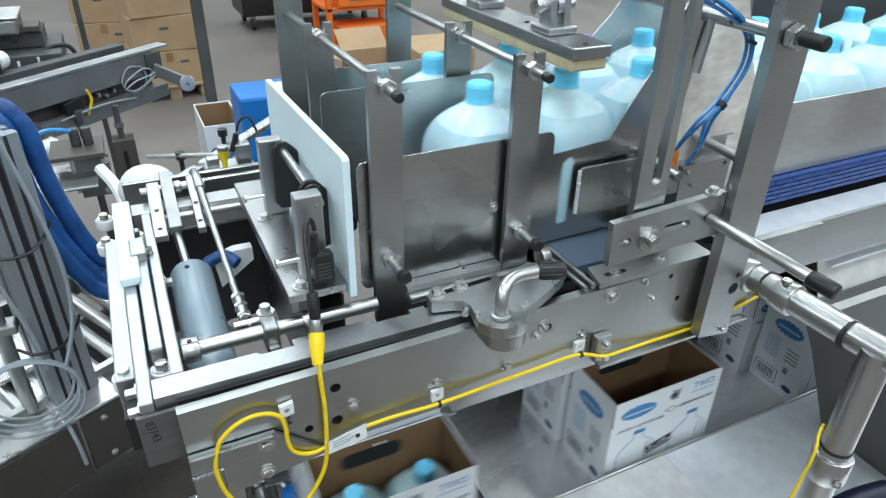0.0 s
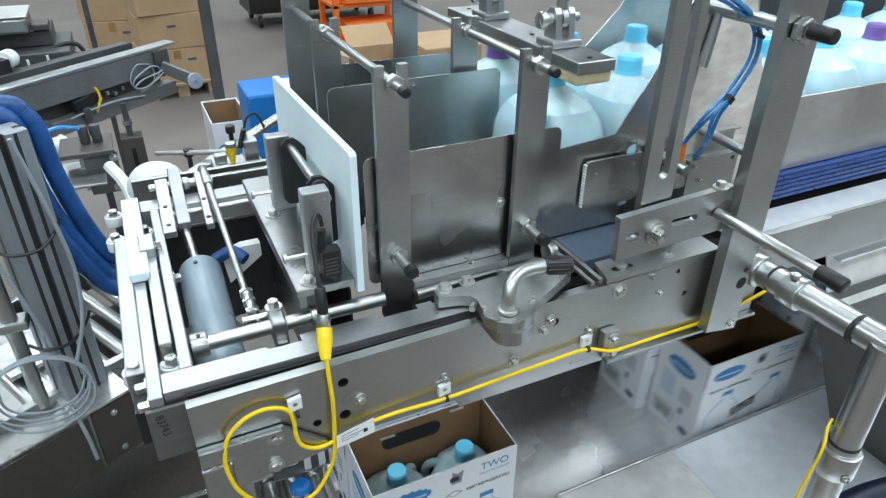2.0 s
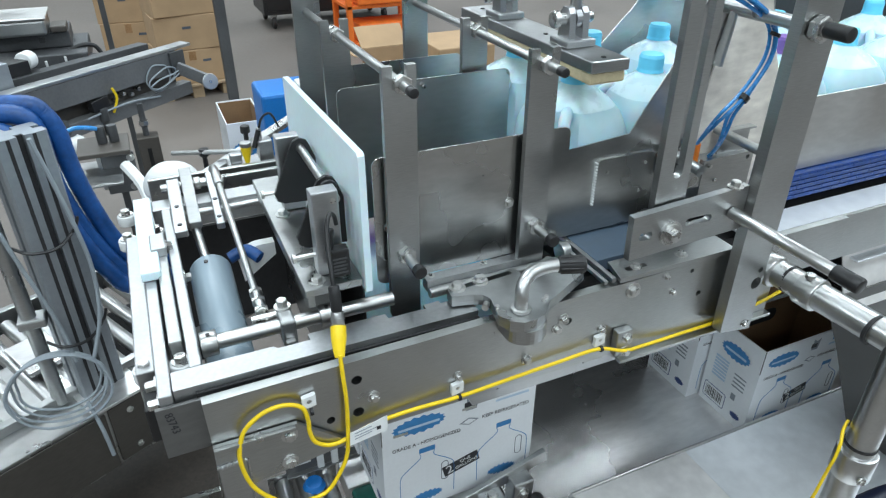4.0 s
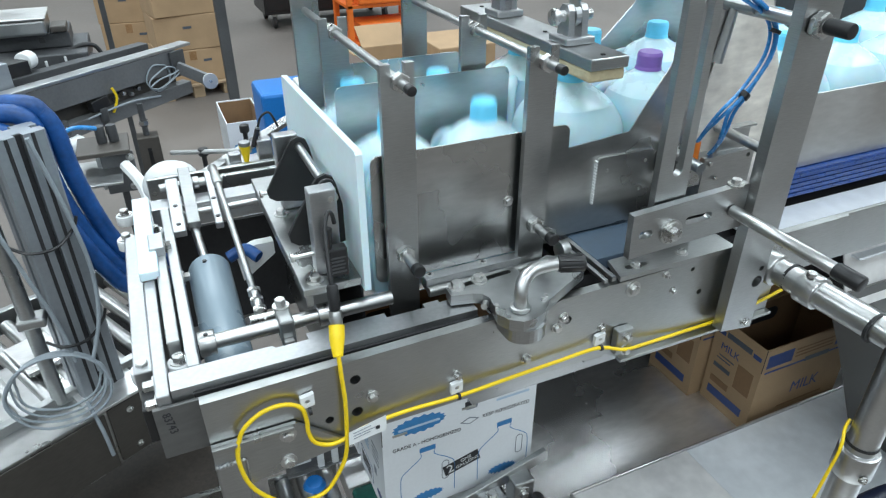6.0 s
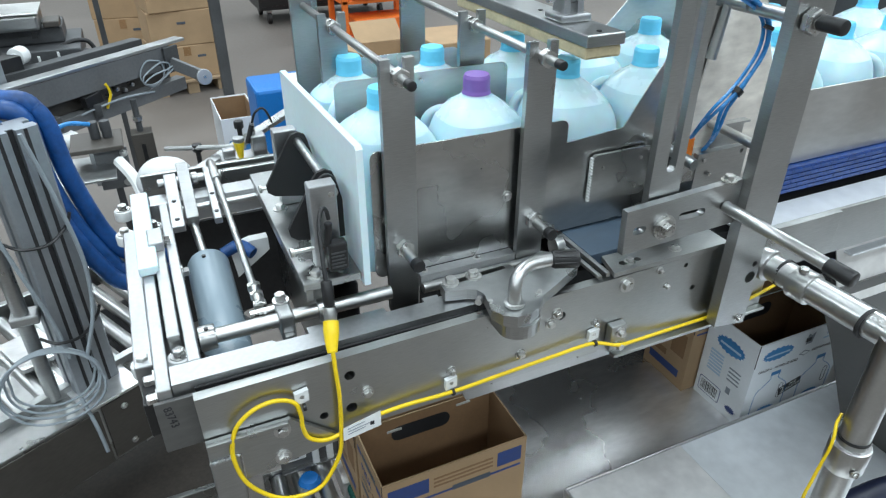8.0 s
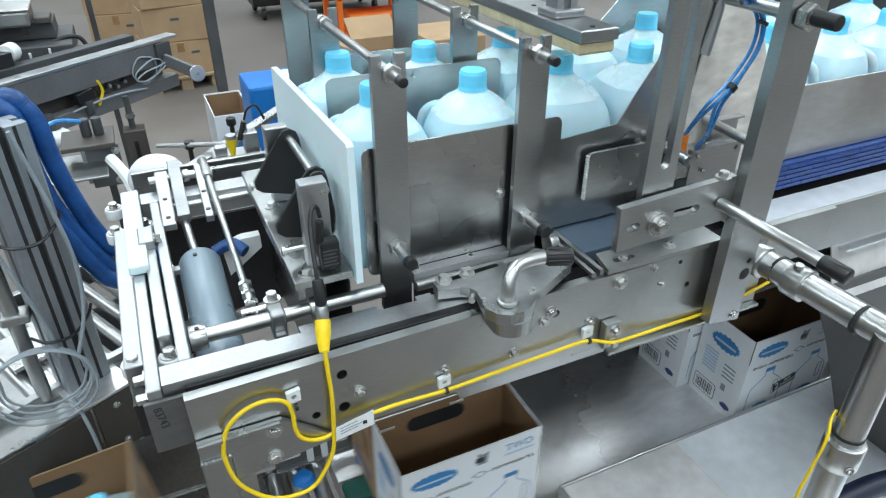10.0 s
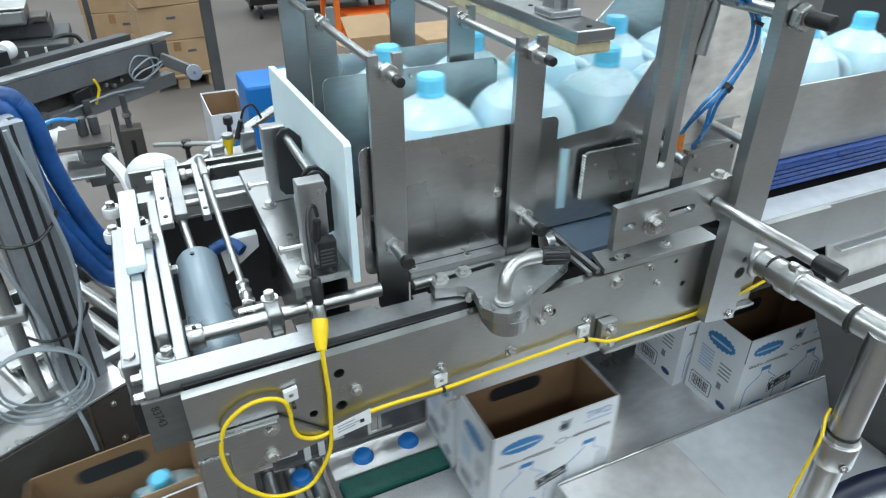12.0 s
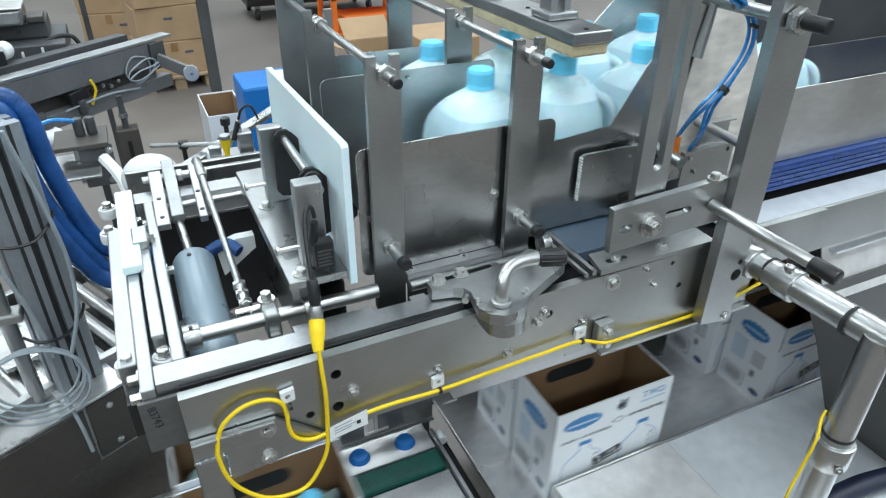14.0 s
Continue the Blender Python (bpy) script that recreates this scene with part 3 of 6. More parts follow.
def case_table():
    t = thing("case_conveyor", "stainless steel case table with a folded side sheet", "conveyor", (0.9, 0.3, 0))
    part("bed", block(0.245, 2.6, 0.1, 0.58, 0.262, 0.276, 0.002), TABLE, t)
    part("side_sheet", block(0.345, 0.662, -0.55, 0.119, 0.343, 0.347, 0.001), FRONT, t)
    part("side_sheet", block(0.664, 2.4, -0.55, 0.119, 0.341, 0.345, 0.001), SIDE, t)
    part("side_lip", block(0.345, 2.4, 0.12, 0.126, 0.278, 0.35, 0.002), LANE, t)
    part("end_lip", block(0.341, 0.347, -0.55, 0.124, 0.278, 0.35, 0.002), LANE, t)
    # added dark sheet for the unlit background, also mirrored in the bed
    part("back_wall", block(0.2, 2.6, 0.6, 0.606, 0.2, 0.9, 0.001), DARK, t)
    for x in (0.4, 2.3):
        for y in (-0.5, 0.53):
            part("leg", block(x, x + 0.05, y, y + 0.05, 0, 0.262, 0.003), STEEL, t)
    t = thing("lift_conveyor", "green belt conveyor with steel frame under the drop", "conveyor", (0, 0.3, 0))
    part("front_plate", block(-0.085, 0.186, 0.12, 0.326, 0.2, 0.268, 0.003), ALU, t)
    part("rear_plate", block(-0.085, 0.186, 0.402, 0.5, 0.2, 0.268, 0.003), TABLE, t)
    part("end_bar", block(0.188, 0.197, 0.13, 0.45, 0.24, 0.284, 0.001), ALU, t)
    # black plate added to stand for the shade down in this gap
    part("gap_pan", block(0.1975, 0.2445, 0.12, 0.5, 0.19, 0.2, 0.001), BLACK, t)
    part("end_roller", rod((0.212, 0.415, 0.262), (0.212, 0.445, 0.262), 0.014, 18, bevel=0.002), WHITE, t, smooth=True)
    # added pan: its dark brown stands for the shaded floor under the outfeed
    part("outfeed_pan", block(-3.4, -0.36, 0.05, 1.25, 0.16, 0.196, 0.003), FLOOR_SHADE, t)
    part("belt", block(-0.08, 0.186, 0.332, 0.396, 0.25, 0.274, 0.008), GREEN_BELT, t, "dark green conveyor belt")
    for y in (0.1, 0.52):
        part("outfeed_rail", block(-3.4, -0.36, y, y + 0.015, 0.1965, 0.27, 0.002), STEEL_X, t)
    part("black_hose", sweep([(-0.9, 0.08, 0.29), (-0.6, 0.06, 0.3), (-0.4, 0.04, 0.31), (-0.25, 0.06, 0.3)], 0.012, 10), RUBBER, t, smooth=True)
    for x in (-3.2, -1.3, -0.42, 0.1):
        part("leg", block(x, x + 0.05, 0.28, 0.33, 0, 0.16, 0.003), STEEL, t)


case_table()


def infeed():
    t = thing("funnel_plate", "stainless sheet funnel plate beside the jug lane", "machine plate", (0.5, 0.14, 1.0))
    part("sheet", slab([(0.246, 1.012), (0.246, 1.167), (0.37, 1.177), (0.434, 1.276), (0.53, 1.47), (0.6, 1.47), (0.66, 1.2), (0.66, 1.012)], 0.002, "y", 0.1402), SHEET, t)
    # separate piece so the warm reflection can be painted lighter here
    part("wing", slab([(0.505, 1.02), (0.505, 1.2), (0.53, 1.37), (0.59, 1.42), (0.63, 1.316), (0.663, 1.247), (0.66, 1.02)], 0.003, "y", 0.1335), WING, t, "stained steel wing, beige reflection put into its colour")
    part("back_sheet", slab([(0.266, 1.012), (0.266, 1.1), (0.45, 1.14), (0.57, 1.215), (0.644, 1.286), (0.82, 1.52), (1.0, 1.52), (1.0, 1.012)], 0.003, "y", 0.508), SHEET, t)
    t = thing("lane_wall", "long stainless side wall of the jug lane", "machine plate", (1.4, 0.14, 1.0))
    part("sheet", block(0.67, 3.2, 0.134, 0.138, 1.043, 1.188, 0.001), LANE, t)
    t = thing("lane_wall", "long stainless side wall of the jug lane", "machine plate", (1.4, 0.5, 1.0))
    part("sheet", block(0.67, 3.2, 0.5, 0.504, 1.02, 1.125, 0.001), SHEET, t)
    t = thing("lane_guard", "dark grey sheet guard behind the jug lane", "guard", (2.0, 0.65, 0))
    part("sheet", block(1.05, 3.2, 0.64, 0.644, 0.3, 1.62, 0.001), PAINT_GREY, t)
    for x in (1.1, 3.1):
        part("post", block(x, x + 0.04, 0.645, 0.685, 0, 1.62, 0.003), PAINT_GREY, t)
    t = thing("jug_conveyor", "jug conveyor with blue plastic chains and steel rails", "conveyor", (1.4, 0.3, 0))
    for y in (0.15, 0.326):
        part("chain", block(0.33, 3.2, y, y + 0.14, 0.985, 1.006, 0.002), BLUE_BELT, t, "dark blue plastic conveyor chain")
    links = bmesh.new()
    block(0.67, 3.2, 0.12, 0.149, 0.99, 1.041, 0, links)
    for k in range(50):
        for i in range(5):
            u = 0.675 + 0.05 * k + 0.02 * (i % 2)
            block(u, u + 0.0485, 0.1175, 0.1205, 0.9905 + 0.01 * i, 0.998 + 0.01 * i, 0, links)
    part("chain_edge", links, CHAIN_EDGE, t, "bright blue chain links")
    part("chain_edge", block(0.33, 0.44, 0.12, 0.148, 0.99, 1.004, 0.002), BLUE_BELT, t)
    part("rail_sheet", block(0.6, 3.2, 0.03, 0.113, 0.972, 0.976, 0.001), SIDE, t)
    part("near_rail", block(0.6, 3.2, 0.02, 0.028, 0.9, 0.995, 0.001), STEEL_X, t)
    part("rail_cover", block(0.6, 0.78, 0.004, 0.018, 0.93, 1.003, 0.001), STEEL_X, t)
    part("far_rail", block(0.28, 3.2, 0.52, 0.53, 0.9, 0.995, 0.001), STEEL_X, t)
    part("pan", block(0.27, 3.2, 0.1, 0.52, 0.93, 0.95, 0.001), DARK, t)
    for x in (1.9, 2.9):
        for y in (0.03, 0.48):
            part("leg", block(x, x + 0.05, y, y + 0.05, 0, 0.93, 0.003), STEEL, t)


infeed()


def press():
    t = thing("press_bar", "steel press bar with cream foam over the jugs", "press bar", (0, 0, 0))
    part("bar", block(0.268, 0.335, 0.122, 0.56, 0.0185, 0.036, 0.002), STEEL, t)
    part("foam_pad", block(0.27, 0.333, 0.126, 0.555, 0.0, 0.018, 0.004), FOAM, t, "cream foam pad")
    for y in (0.225, 0.445):
        c = part("clevis", block(0.275, 0.328, y - 0.026, y + 0.026, 0.0362, 0.048, 0.003), ALU, t)
        for x in (0.284, 0.308):
            part("fork", slab([(y - 0.016, 0.048), (y + 0.016, 0.048), (y + 0.013, 0.085), (y + 0.007, 0.093), (y - 0.007, 0.093), (y - 0.013, 0.085)], 0.011, "x", x), ALU, c)
        part("pin", rod((0.27, y, 0.076), (0.333, y, 0.076), 0.0085, 18, bevel=0.002), BOLT, c, smooth=True)
        part("pin_head", rod((0.262, y, 0.076), (0.272, y, 0.076), 0.013, 18, bevel=0.002), BOLT, c, smooth=True)
        part("rod_eye", rod((0.2965, y, 0.076), (0.3065, y, 0.076), 0.016, 20), ALU, c)
        part("stem", rod((0.3015, y, 0.088), (0.3015, y, 0.4), 0.009, 16), BRIGHT, c, smooth=True)
    for y in (0.14, 0.3, 0.53):
        part("screw", rod((0.3, y, 0.036), (0.3, y, 0.0375), 0.004, 10), BLACK, t)
    return t


PRESS = press()


# ---------- cartons and jugs ----------
def carton(name, label, board, kind):
    """An open carton for two jugs, standing on its origin."""
    L, W, H, k = 0.156, 0.079, 0.265, 0.003
    t = thing(name, label, "carton", group="cartons on the conveyor")
    part("floor_panel", block(-L, L, -W, W, 0, k, 0), board, t)
    for n, b in (("long_panel", (-L, L, -W, -W + k)), ("long_panel", (-L, L, W - k, W)), ("end_panel", (-L, -L + k, -W + k, W - k)), ("end_panel", (L - k, L, -W + k, W - k))):
        part(n, block(b[0], b[1], b[2], b[3], k, H, 0), board, t)
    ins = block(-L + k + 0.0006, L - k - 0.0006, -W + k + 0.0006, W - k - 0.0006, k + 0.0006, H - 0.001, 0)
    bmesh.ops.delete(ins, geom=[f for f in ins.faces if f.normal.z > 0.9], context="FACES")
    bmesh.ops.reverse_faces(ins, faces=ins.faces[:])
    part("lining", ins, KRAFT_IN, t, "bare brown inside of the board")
    return t


WHITE_CASE = carton("milk_carton", "white printed milk carton, open on top", CARTON, 0)
KRAFT_CASE = carton("milk_carton", "brown kraft milk carton, open on top", KRAFT, 1)


def jug(cap, word):
    t = thing("milk_jug", f"translucent gallon milk jug with a {word} cap", "milk jug", group="milk jugs")
    bm = bmesh.new()
    N = 40
    prof = [(0.0, 0.066, 6), (0.006, 0.072, 6), (0.03, 0.0752, 6), (0.09, 0.0752, 6), (0.13, 0.0755, 5.5), (0.15, 0.0752, 5), (0.165, 0.0742, 4.4), (0.178, 0.0718, 3.8), (0.19, 0.0672, 3.3), (0.2, 0.0612, 2.9), (0.209, 0.0532, 2.6), (0.217, 0.0435, 2.3), (0.224, 0.0335, 2.1), (0.229, 0.0255, 2), (0.233, 0.0212, 2), (0.24, 0.0195, 2)]
    rings = []
    for z, r, e in prof:
        ring = []
        for k in range(N):
            a = 2 * math.pi * k / N
            c, s = math.cos(a), math.sin(a)
            rad = r / (abs(c) ** e + abs(s) ** e) ** (1 / e)
            gap = math.atan2(math.sin(a - math.pi / 4), math.cos(a - math.pi / 4))
            if 0.11 < z < 0.215:
                rad *= 1 - 0.36 * math.exp(-(gap / 0.26) ** 2) * min(1, (z - 0.11) / 0.03) * min(1, (0.215 - z) / 0.03)
            ring.append(bm.verts.new((rad * c, rad * s, z)))
        rings.append(ring)
    fill = 9  # rings up to the milk level
    top = bmesh.new()
    upper = [[top.verts.new(v.co) for v in ring] for ring in rings[fill:]]
    for mesh, stack_of in ((bm, rings[:fill + 1]), (top, upper)):
        for a, b in zip(stack_of, stack_of[1:]):
            for k in range(N):
                mesh.faces.new((a[k], a[(k + 1) % N], b[(k + 1) % N], b[k]))
    bm.faces.new(rings[0][::-1])
    top.faces.new(upper[-1])
    bmesh.ops.delete(bm, geom=[v for ring in rings[fill + 1:] for v in ring], context="VERTS")
    q = math.sqrt(0.5)
    part("body", bm, MILK, t, smooth=True)
    part("shoulder", top, JUG_TOP, t, "clearer plastic shoulder above the milk", True)
    part("handle", sweep([(0.046 * q, 0.046 * q, 0.2), (0.068 * q, 0.068 * q, 0.194), (0.083 * q, 0.083 * q, 0.177), (0.087 * q, 0.087 * q, 0.148), (0.086 * q, 0.086 * q, 0.115), (0.074 * q, 0.074 * q, 0.096)], 0.0095, 12, steps=4), MILK, t, smooth=True)
    bm = rod((0, 0, 0.2335), (0, 0, 0.239), 0.0225, 32, r2=0.0208)
    rod((0, 0, 0.239), (0, 0, 0.257), 0.0208, 32, bm)
    rod((0, 0, 0.257), (0, 0, 0.262), 0.0208, 32, bm, r2=0.0185)
    part("cap", bm, cap, t, f"{word} screw cap", True)
    return t


JUG_BLUE = jug(CAP_BLUE, "light blue")
JUG_PURPLE = jug(CAP_PURPLE, "purple")


# ---------- cable, clips, lock lever on the front side ----------
def front_cable():
    t = thing("sensor_cable", "yellow sensor cable with a moulded plug and tag", "cable", (-0.2, -0.012, 0.8))
    pts = [(-0.166, -0.004, 1.012), (-0.166, -0.009, 0.979), (-0.165, -0.011, 0.939), (-0.167, -0.012, 0.888), (-0.171, -0.013, 0.847), (-0.182, -0.014, 0.818), (-0.205, -0.016, 0.788), (-0.234, -0.016, 0.783), (-0.264, -0.016, 0.794), (-0.29, -0.014, 0.821),
           (-0.304, -0.013, 0.85), (-0.31, -0.012, 0.89), (-0.306, -0.012, 0.919), (-0.297, -0.011, 0.94), (-0.277, -0.01, 0.956), (-0.255, -0.009, 0.961), (-0.235, -0.009, 0.957), (-0.222, -0.01, 0.946), (-0.218, -0.012, 0.926), (-0.218, -0.012, 0.905), (-0.213, -0.012, 0.885),
           (-0.2, -0.012, 0.873), (-0.185, -0.011, 0.868), (-0.169, -0.01, 0.87), (-0.136, -0.008, 0.878), (-0.078, -0.008, 0.883), (0.001, -0.012, 0.884), (0.094, -0.01, 0.886), (0.173, -0.01, 0.889), (0.243, -0.011, 0.891), (0.286, -0.022, 0.882), (0.333, -0.012, 0.869),
           (0.41, -0.006, 0.863), (0.504, -0.004, 0.862), (0.587, -0.004, 0.873), (0.644, -0.004, 0.886)]
    part("cable", sweep(pts, 0.003, 10, steps=8), YELLOW, t, smooth=True)
    p = part("plug", sweep([(-0.166, -0.002, 1.006), (-0.164, 0.006, 1.015), (-0.161, 0.015, 1.026), (-0.158, 0.024, 1.036)], lambda u: 0.0062 + 0.004 * min(1, u * 1.6), 16, steps=5), YELLOW, t, "yellow moulded plug", True)
    part("coupling", rod((-0.158, 0.0245, 1.0365), (-0.156, 0.032, 1.053), 0.0085, 20, bevel=0.001), BRIGHT, p, "knurled metal coupling", True)
    part("coupling_ring", rod((-0.157, 0.028, 1.0435), (-0.1568, 0.029, 1.0455), 0.0095, 20), BRIGHT, p)
    part("socket", rod((-0.156, 0.032, 1.053), (-0.154, 0.046, 1.085), 0.0075, 16, bevel=0.003), BLACK, t, "black cable socket", True)
    part("lead", sweep([(-0.154, 0.046, 1.084), (-0.153, 0.055, 1.1), (-0.147, 0.085, 1.14), (-0.139, 0.098, 1.158), (-0.132, 0.102, 1.155), (-0.129, 0.104, 1.14)], 0.003, 10), BLACK, t, "thin black lead", True)
    part("tag", slab([(-0.167, 0.862), (-0.112, 0.87), (-0.112, 0.897), (-0.166, 0.885)], 0.0006, "y", -0.0175), LABEL, t, "white paper cable tag")
    for i in range(3):
        part("tag_print", slab([(-0.16, 0.8815 - 0.005 * i), (-0.135 + 0.006 * (i % 2), 0.8865 - 0.005 * i), (-0.135 + 0.006 * (i % 2), 0.8875 - 0.005 * i), (-0.16, 0.8825 - 0.005 * i)], 0.0006, "y", -0.0182), INK_GREY, t)
    part("tag_print", block(-0.128, -0.122, -0.0182, -0.0176, 0.877, 0.883, 0), INK_BLACK, t)
    for n, (x, z) in enumerate(((-0.213, 0.952), (0.0, 0.896), (0.247, 0.904))):
        c = tagged(thing("cable_clip", "white plastic cable clip screwed to the plate", "cable clip", (x, -0.001, z), group="cable clips"))
        bm = slab([(x - 0.009, z - 0.01), (x + 0.009, z - 0.007), (x + 0.009, z + 0.011), (x - 0.009, z + 0.008)], 0.007, "y", -0.0085, [circle(x, z + 0.001, 0.0035, 10)])
        part("base", bm, WHITE, c)
        part("screw", bolt((x, -0.004, z + 0.001), (0, -1, 0), 0.003, 0.002, False), BOLT, c)
        part("cable_tie", rod((x - 0.001, -0.012, z - 0.013), (x + 0.003, -0.012, z - 0.013), 0.0052, 14), BLACK, c, "black cable tie")
    for x, z, dx in ((-0.105, 0.868, 0.01), (0.003, 0.875, 0.004)):
        part("tie_end", block(x, x + 0.022, -0.02, -0.018, z - 0.012 - dx * 0.5, z - 0.009 - dx * 0.5, 0, m=None), BRIGHT, t)


front_cable()


def lock_lever():
    t = thing("lock_lever", "steel clamp bracket with a bent lever and black grip", "clamp lever", (0.08, 0, 0.98))
    out = [(0.016, 0.067), (0.124, 0.077), (0.133, 0.072), (0.135, 0.062), (0.129, 0.05), (0.163, 0.073), (0.197, 0.086), (0.228, 0.06), (0.226, 0.026), (0.137, -0.02), (0.116, -0.042), (0.098, -0.05), (0.078, -0.05), (0.062, -0.039), (0.054, -0.02), (0.058, -0.002), (0.062, 0.018), (0.057, 0.031), (0.045, 0.038), (0.014, 0.045)]
    part("bracket", slab(out, 0.017, "z", 1.003, [slot(0.028, 0.118, 0.062, 0.0048, 0.006)]), STEEL, t)
    rim = [(0.094 + 0.03 * math.cos(a), -0.028 + 0.025 * math.sin(a)) for a in [math.pi + math.pi * k / 14 for k in range(15)]]
    part("boss", slab(rim + [(0.124, -0.002), (0.064, -0.002)], 0.022, "z", 0.9805), STEEL, t)
    part("collar", rod((0.088, -0.022, 1.0205), (0.088, -0.022, 1.0255), 0.0145, 28, bevel=0.001), BRIGHT, t, smooth=True)
    part("lever", sweep([(0.088, -0.022, 1.02), (0.088, -0.022, 1.034), (0.089, -0.02, 1.047), (0.095, -0.014, 1.058), (0.109, -0.006, 1.064), (0.128, -0.002, 1.066), (0.158, -0.004, 1.066)], 0.0096, 20, steps=8), BRIGHT, t, smooth=True)
    g = part("grip", rod((0.155, -0.0035, 1.066), (0.192, -0.017, 1.0655), 0.0125, 24, bevel=0.003), BLACK, t, "black ribbed rubber grip", True)
    for k in range(8):
        a = k * math.pi / 4
        o = Vector((0.36 * math.cos(a), 0.93 * math.cos(a), math.sin(a))) * 0.0122
        part("grip_rib", rod(Vector((0.158, -0.005, 1.066)) + o, Vector((0.187, -0.0152, 1.0656)) + o, 0.0015, 6), BLACK, g)
    for x, y in ((0.03, 0.0615), (0.068, 0.064)):
        part("bolt", bolt((x, y, 1.0205), (0, 0, 1), 0.0082, 0.008), BOLT, t)
    for x, y in ((0.06, -0.005), (0.135, -0.012), (0.128, -0.016)):
        part("set_screw", rod((x, y, 1.02), (x, y, 1.0245), 0.0032, 10), BOLT, t)
    part("side_screw", rod((0.057, 0.02, 1.012), (0.05, 0.012, 1.012), 0.005, 14), BOLT, t)
    # slide rails behind the bracket
    t = thing("slide_rail", "dark slide rail and steel strips under the bay edge", "rail", (0.12, 0.1, 0.98))
    part("rail", rod((0.006, 0.108, 0.989), (0.262, 0.108, 0.989), 0.008, 20), BRIGHT, t, smooth=True)
    part("rail_end", rod((0.24, 0.116, 1.0), (0.256, 0.116, 1.0), 0.017, 20, bevel=0.002), STEEL, t, smooth=True)
    part("strip", block(0.006, 0.17, 0.1165, 0.136, 0.985, 1.0055, 0.001), ALU, t)
    part("cross_strip", block(0.264, 0.272, 0.005, 0.33, 1.0, 1.008, 0.001), STEEL, t)
    part("cross_strip", block(0.25, 0.257, 0.005, 0.33, 1.0, 1.006, 0.001), STEEL, t)
    part("dead_plate", block(0.274, 0.41, 0.06, 0.3, 0.985, 1.0065, 0.001), material("blue_grey_plastic", (0.09, 0.13, 0.18), 0.45, 0, 0.1, 20), t, "blue-grey plastic transfer plate")
    for x in (0.017, 0.107):
        part("screw", rod((x, 0.129, 1.0055), (x, 0.129, 1.0065), 0.0065, 14), BOLT, t)
        part("screw_socket", rod((x, 0.129, 1.0065), (x, 0.129, 1.0069), 0.003, 6), BLACK, t)


lock_lever()


def lane_details():
    t = thing("jug_clamp", "steel clamp panel with a toothed edge on the sheet", "machine panel", (0, 0, 0))
    part("panel", slab(rounded(0.312, 0.425, 1.058, 1.142, 0.006), 0.006, "y", 0.124), SHEET, t)
    teeth = bmesh.new()
    for k in range(15):
        block(0.309, 0.313, 0.124, 0.131, 1.062 + 0.0052 * k, 1.065 + 0.0052 * k, 0, teeth)
    part("tooth_strip", teeth, LABEL, t, "pale toothed edge strip")
    for x, z in ((0.33, 1.12), (0.405, 1.125), (0.4, 1.075)):
        part("screw", bolt((x, 0.124, z), (0, -1, 0), 0.0035, 0.001, False), BOLT, t)
    v = thing("valve_block", "steel valve cover plate with blue air tubes", "valve block", (0.55, 0.1, 1.0))
    part("cover", slab([(0.492, 1.03), (0.6, 1.03), (0.6, 1.13), (0.492, 1.128)], 0.01, "y", 0.09, [circle(0.588, 1.12, 0.004), circle(0.505, 1.035, 0.003)]), STEEL, v)
    part("body", block(0.5, 0.595, 0.1005, 0.132, 1.02, 1.12, 0.002), ALU, v)
    part("rear_bracket", block(0.545, 0.612, 0.118, 0.122, 1.12, 1.166, 0.001), STEEL, v)
    part("rear_lip", block(0.545, 0.612, 0.106, 0.1178, 1.162, 1.166, 0.001), STEEL, v)
    part("strap", block(0.45, 0.5, 0.092, 0.11, 1.08, 1.12, 0.002), STEEL, v)
    for x, z in ((0.503, 1.118), (0.585, 1.04), (0.52, 1.09)):
        part("screw", bolt((x, 0.09, z), (0, -1, 0), 0.004, 0.003, False), BOLT, v)
    part("fitting", rod((0.488, 0.11, 1.12), (0.488, 0.11, 1.152), 0.0065, 12), ORANGE_FIT, v, "orange push-in fitting")
    h = thing("air_tubes", "bundle of bright blue air tubes tied together", "air tube", (0.5, 0.1, 1.14))
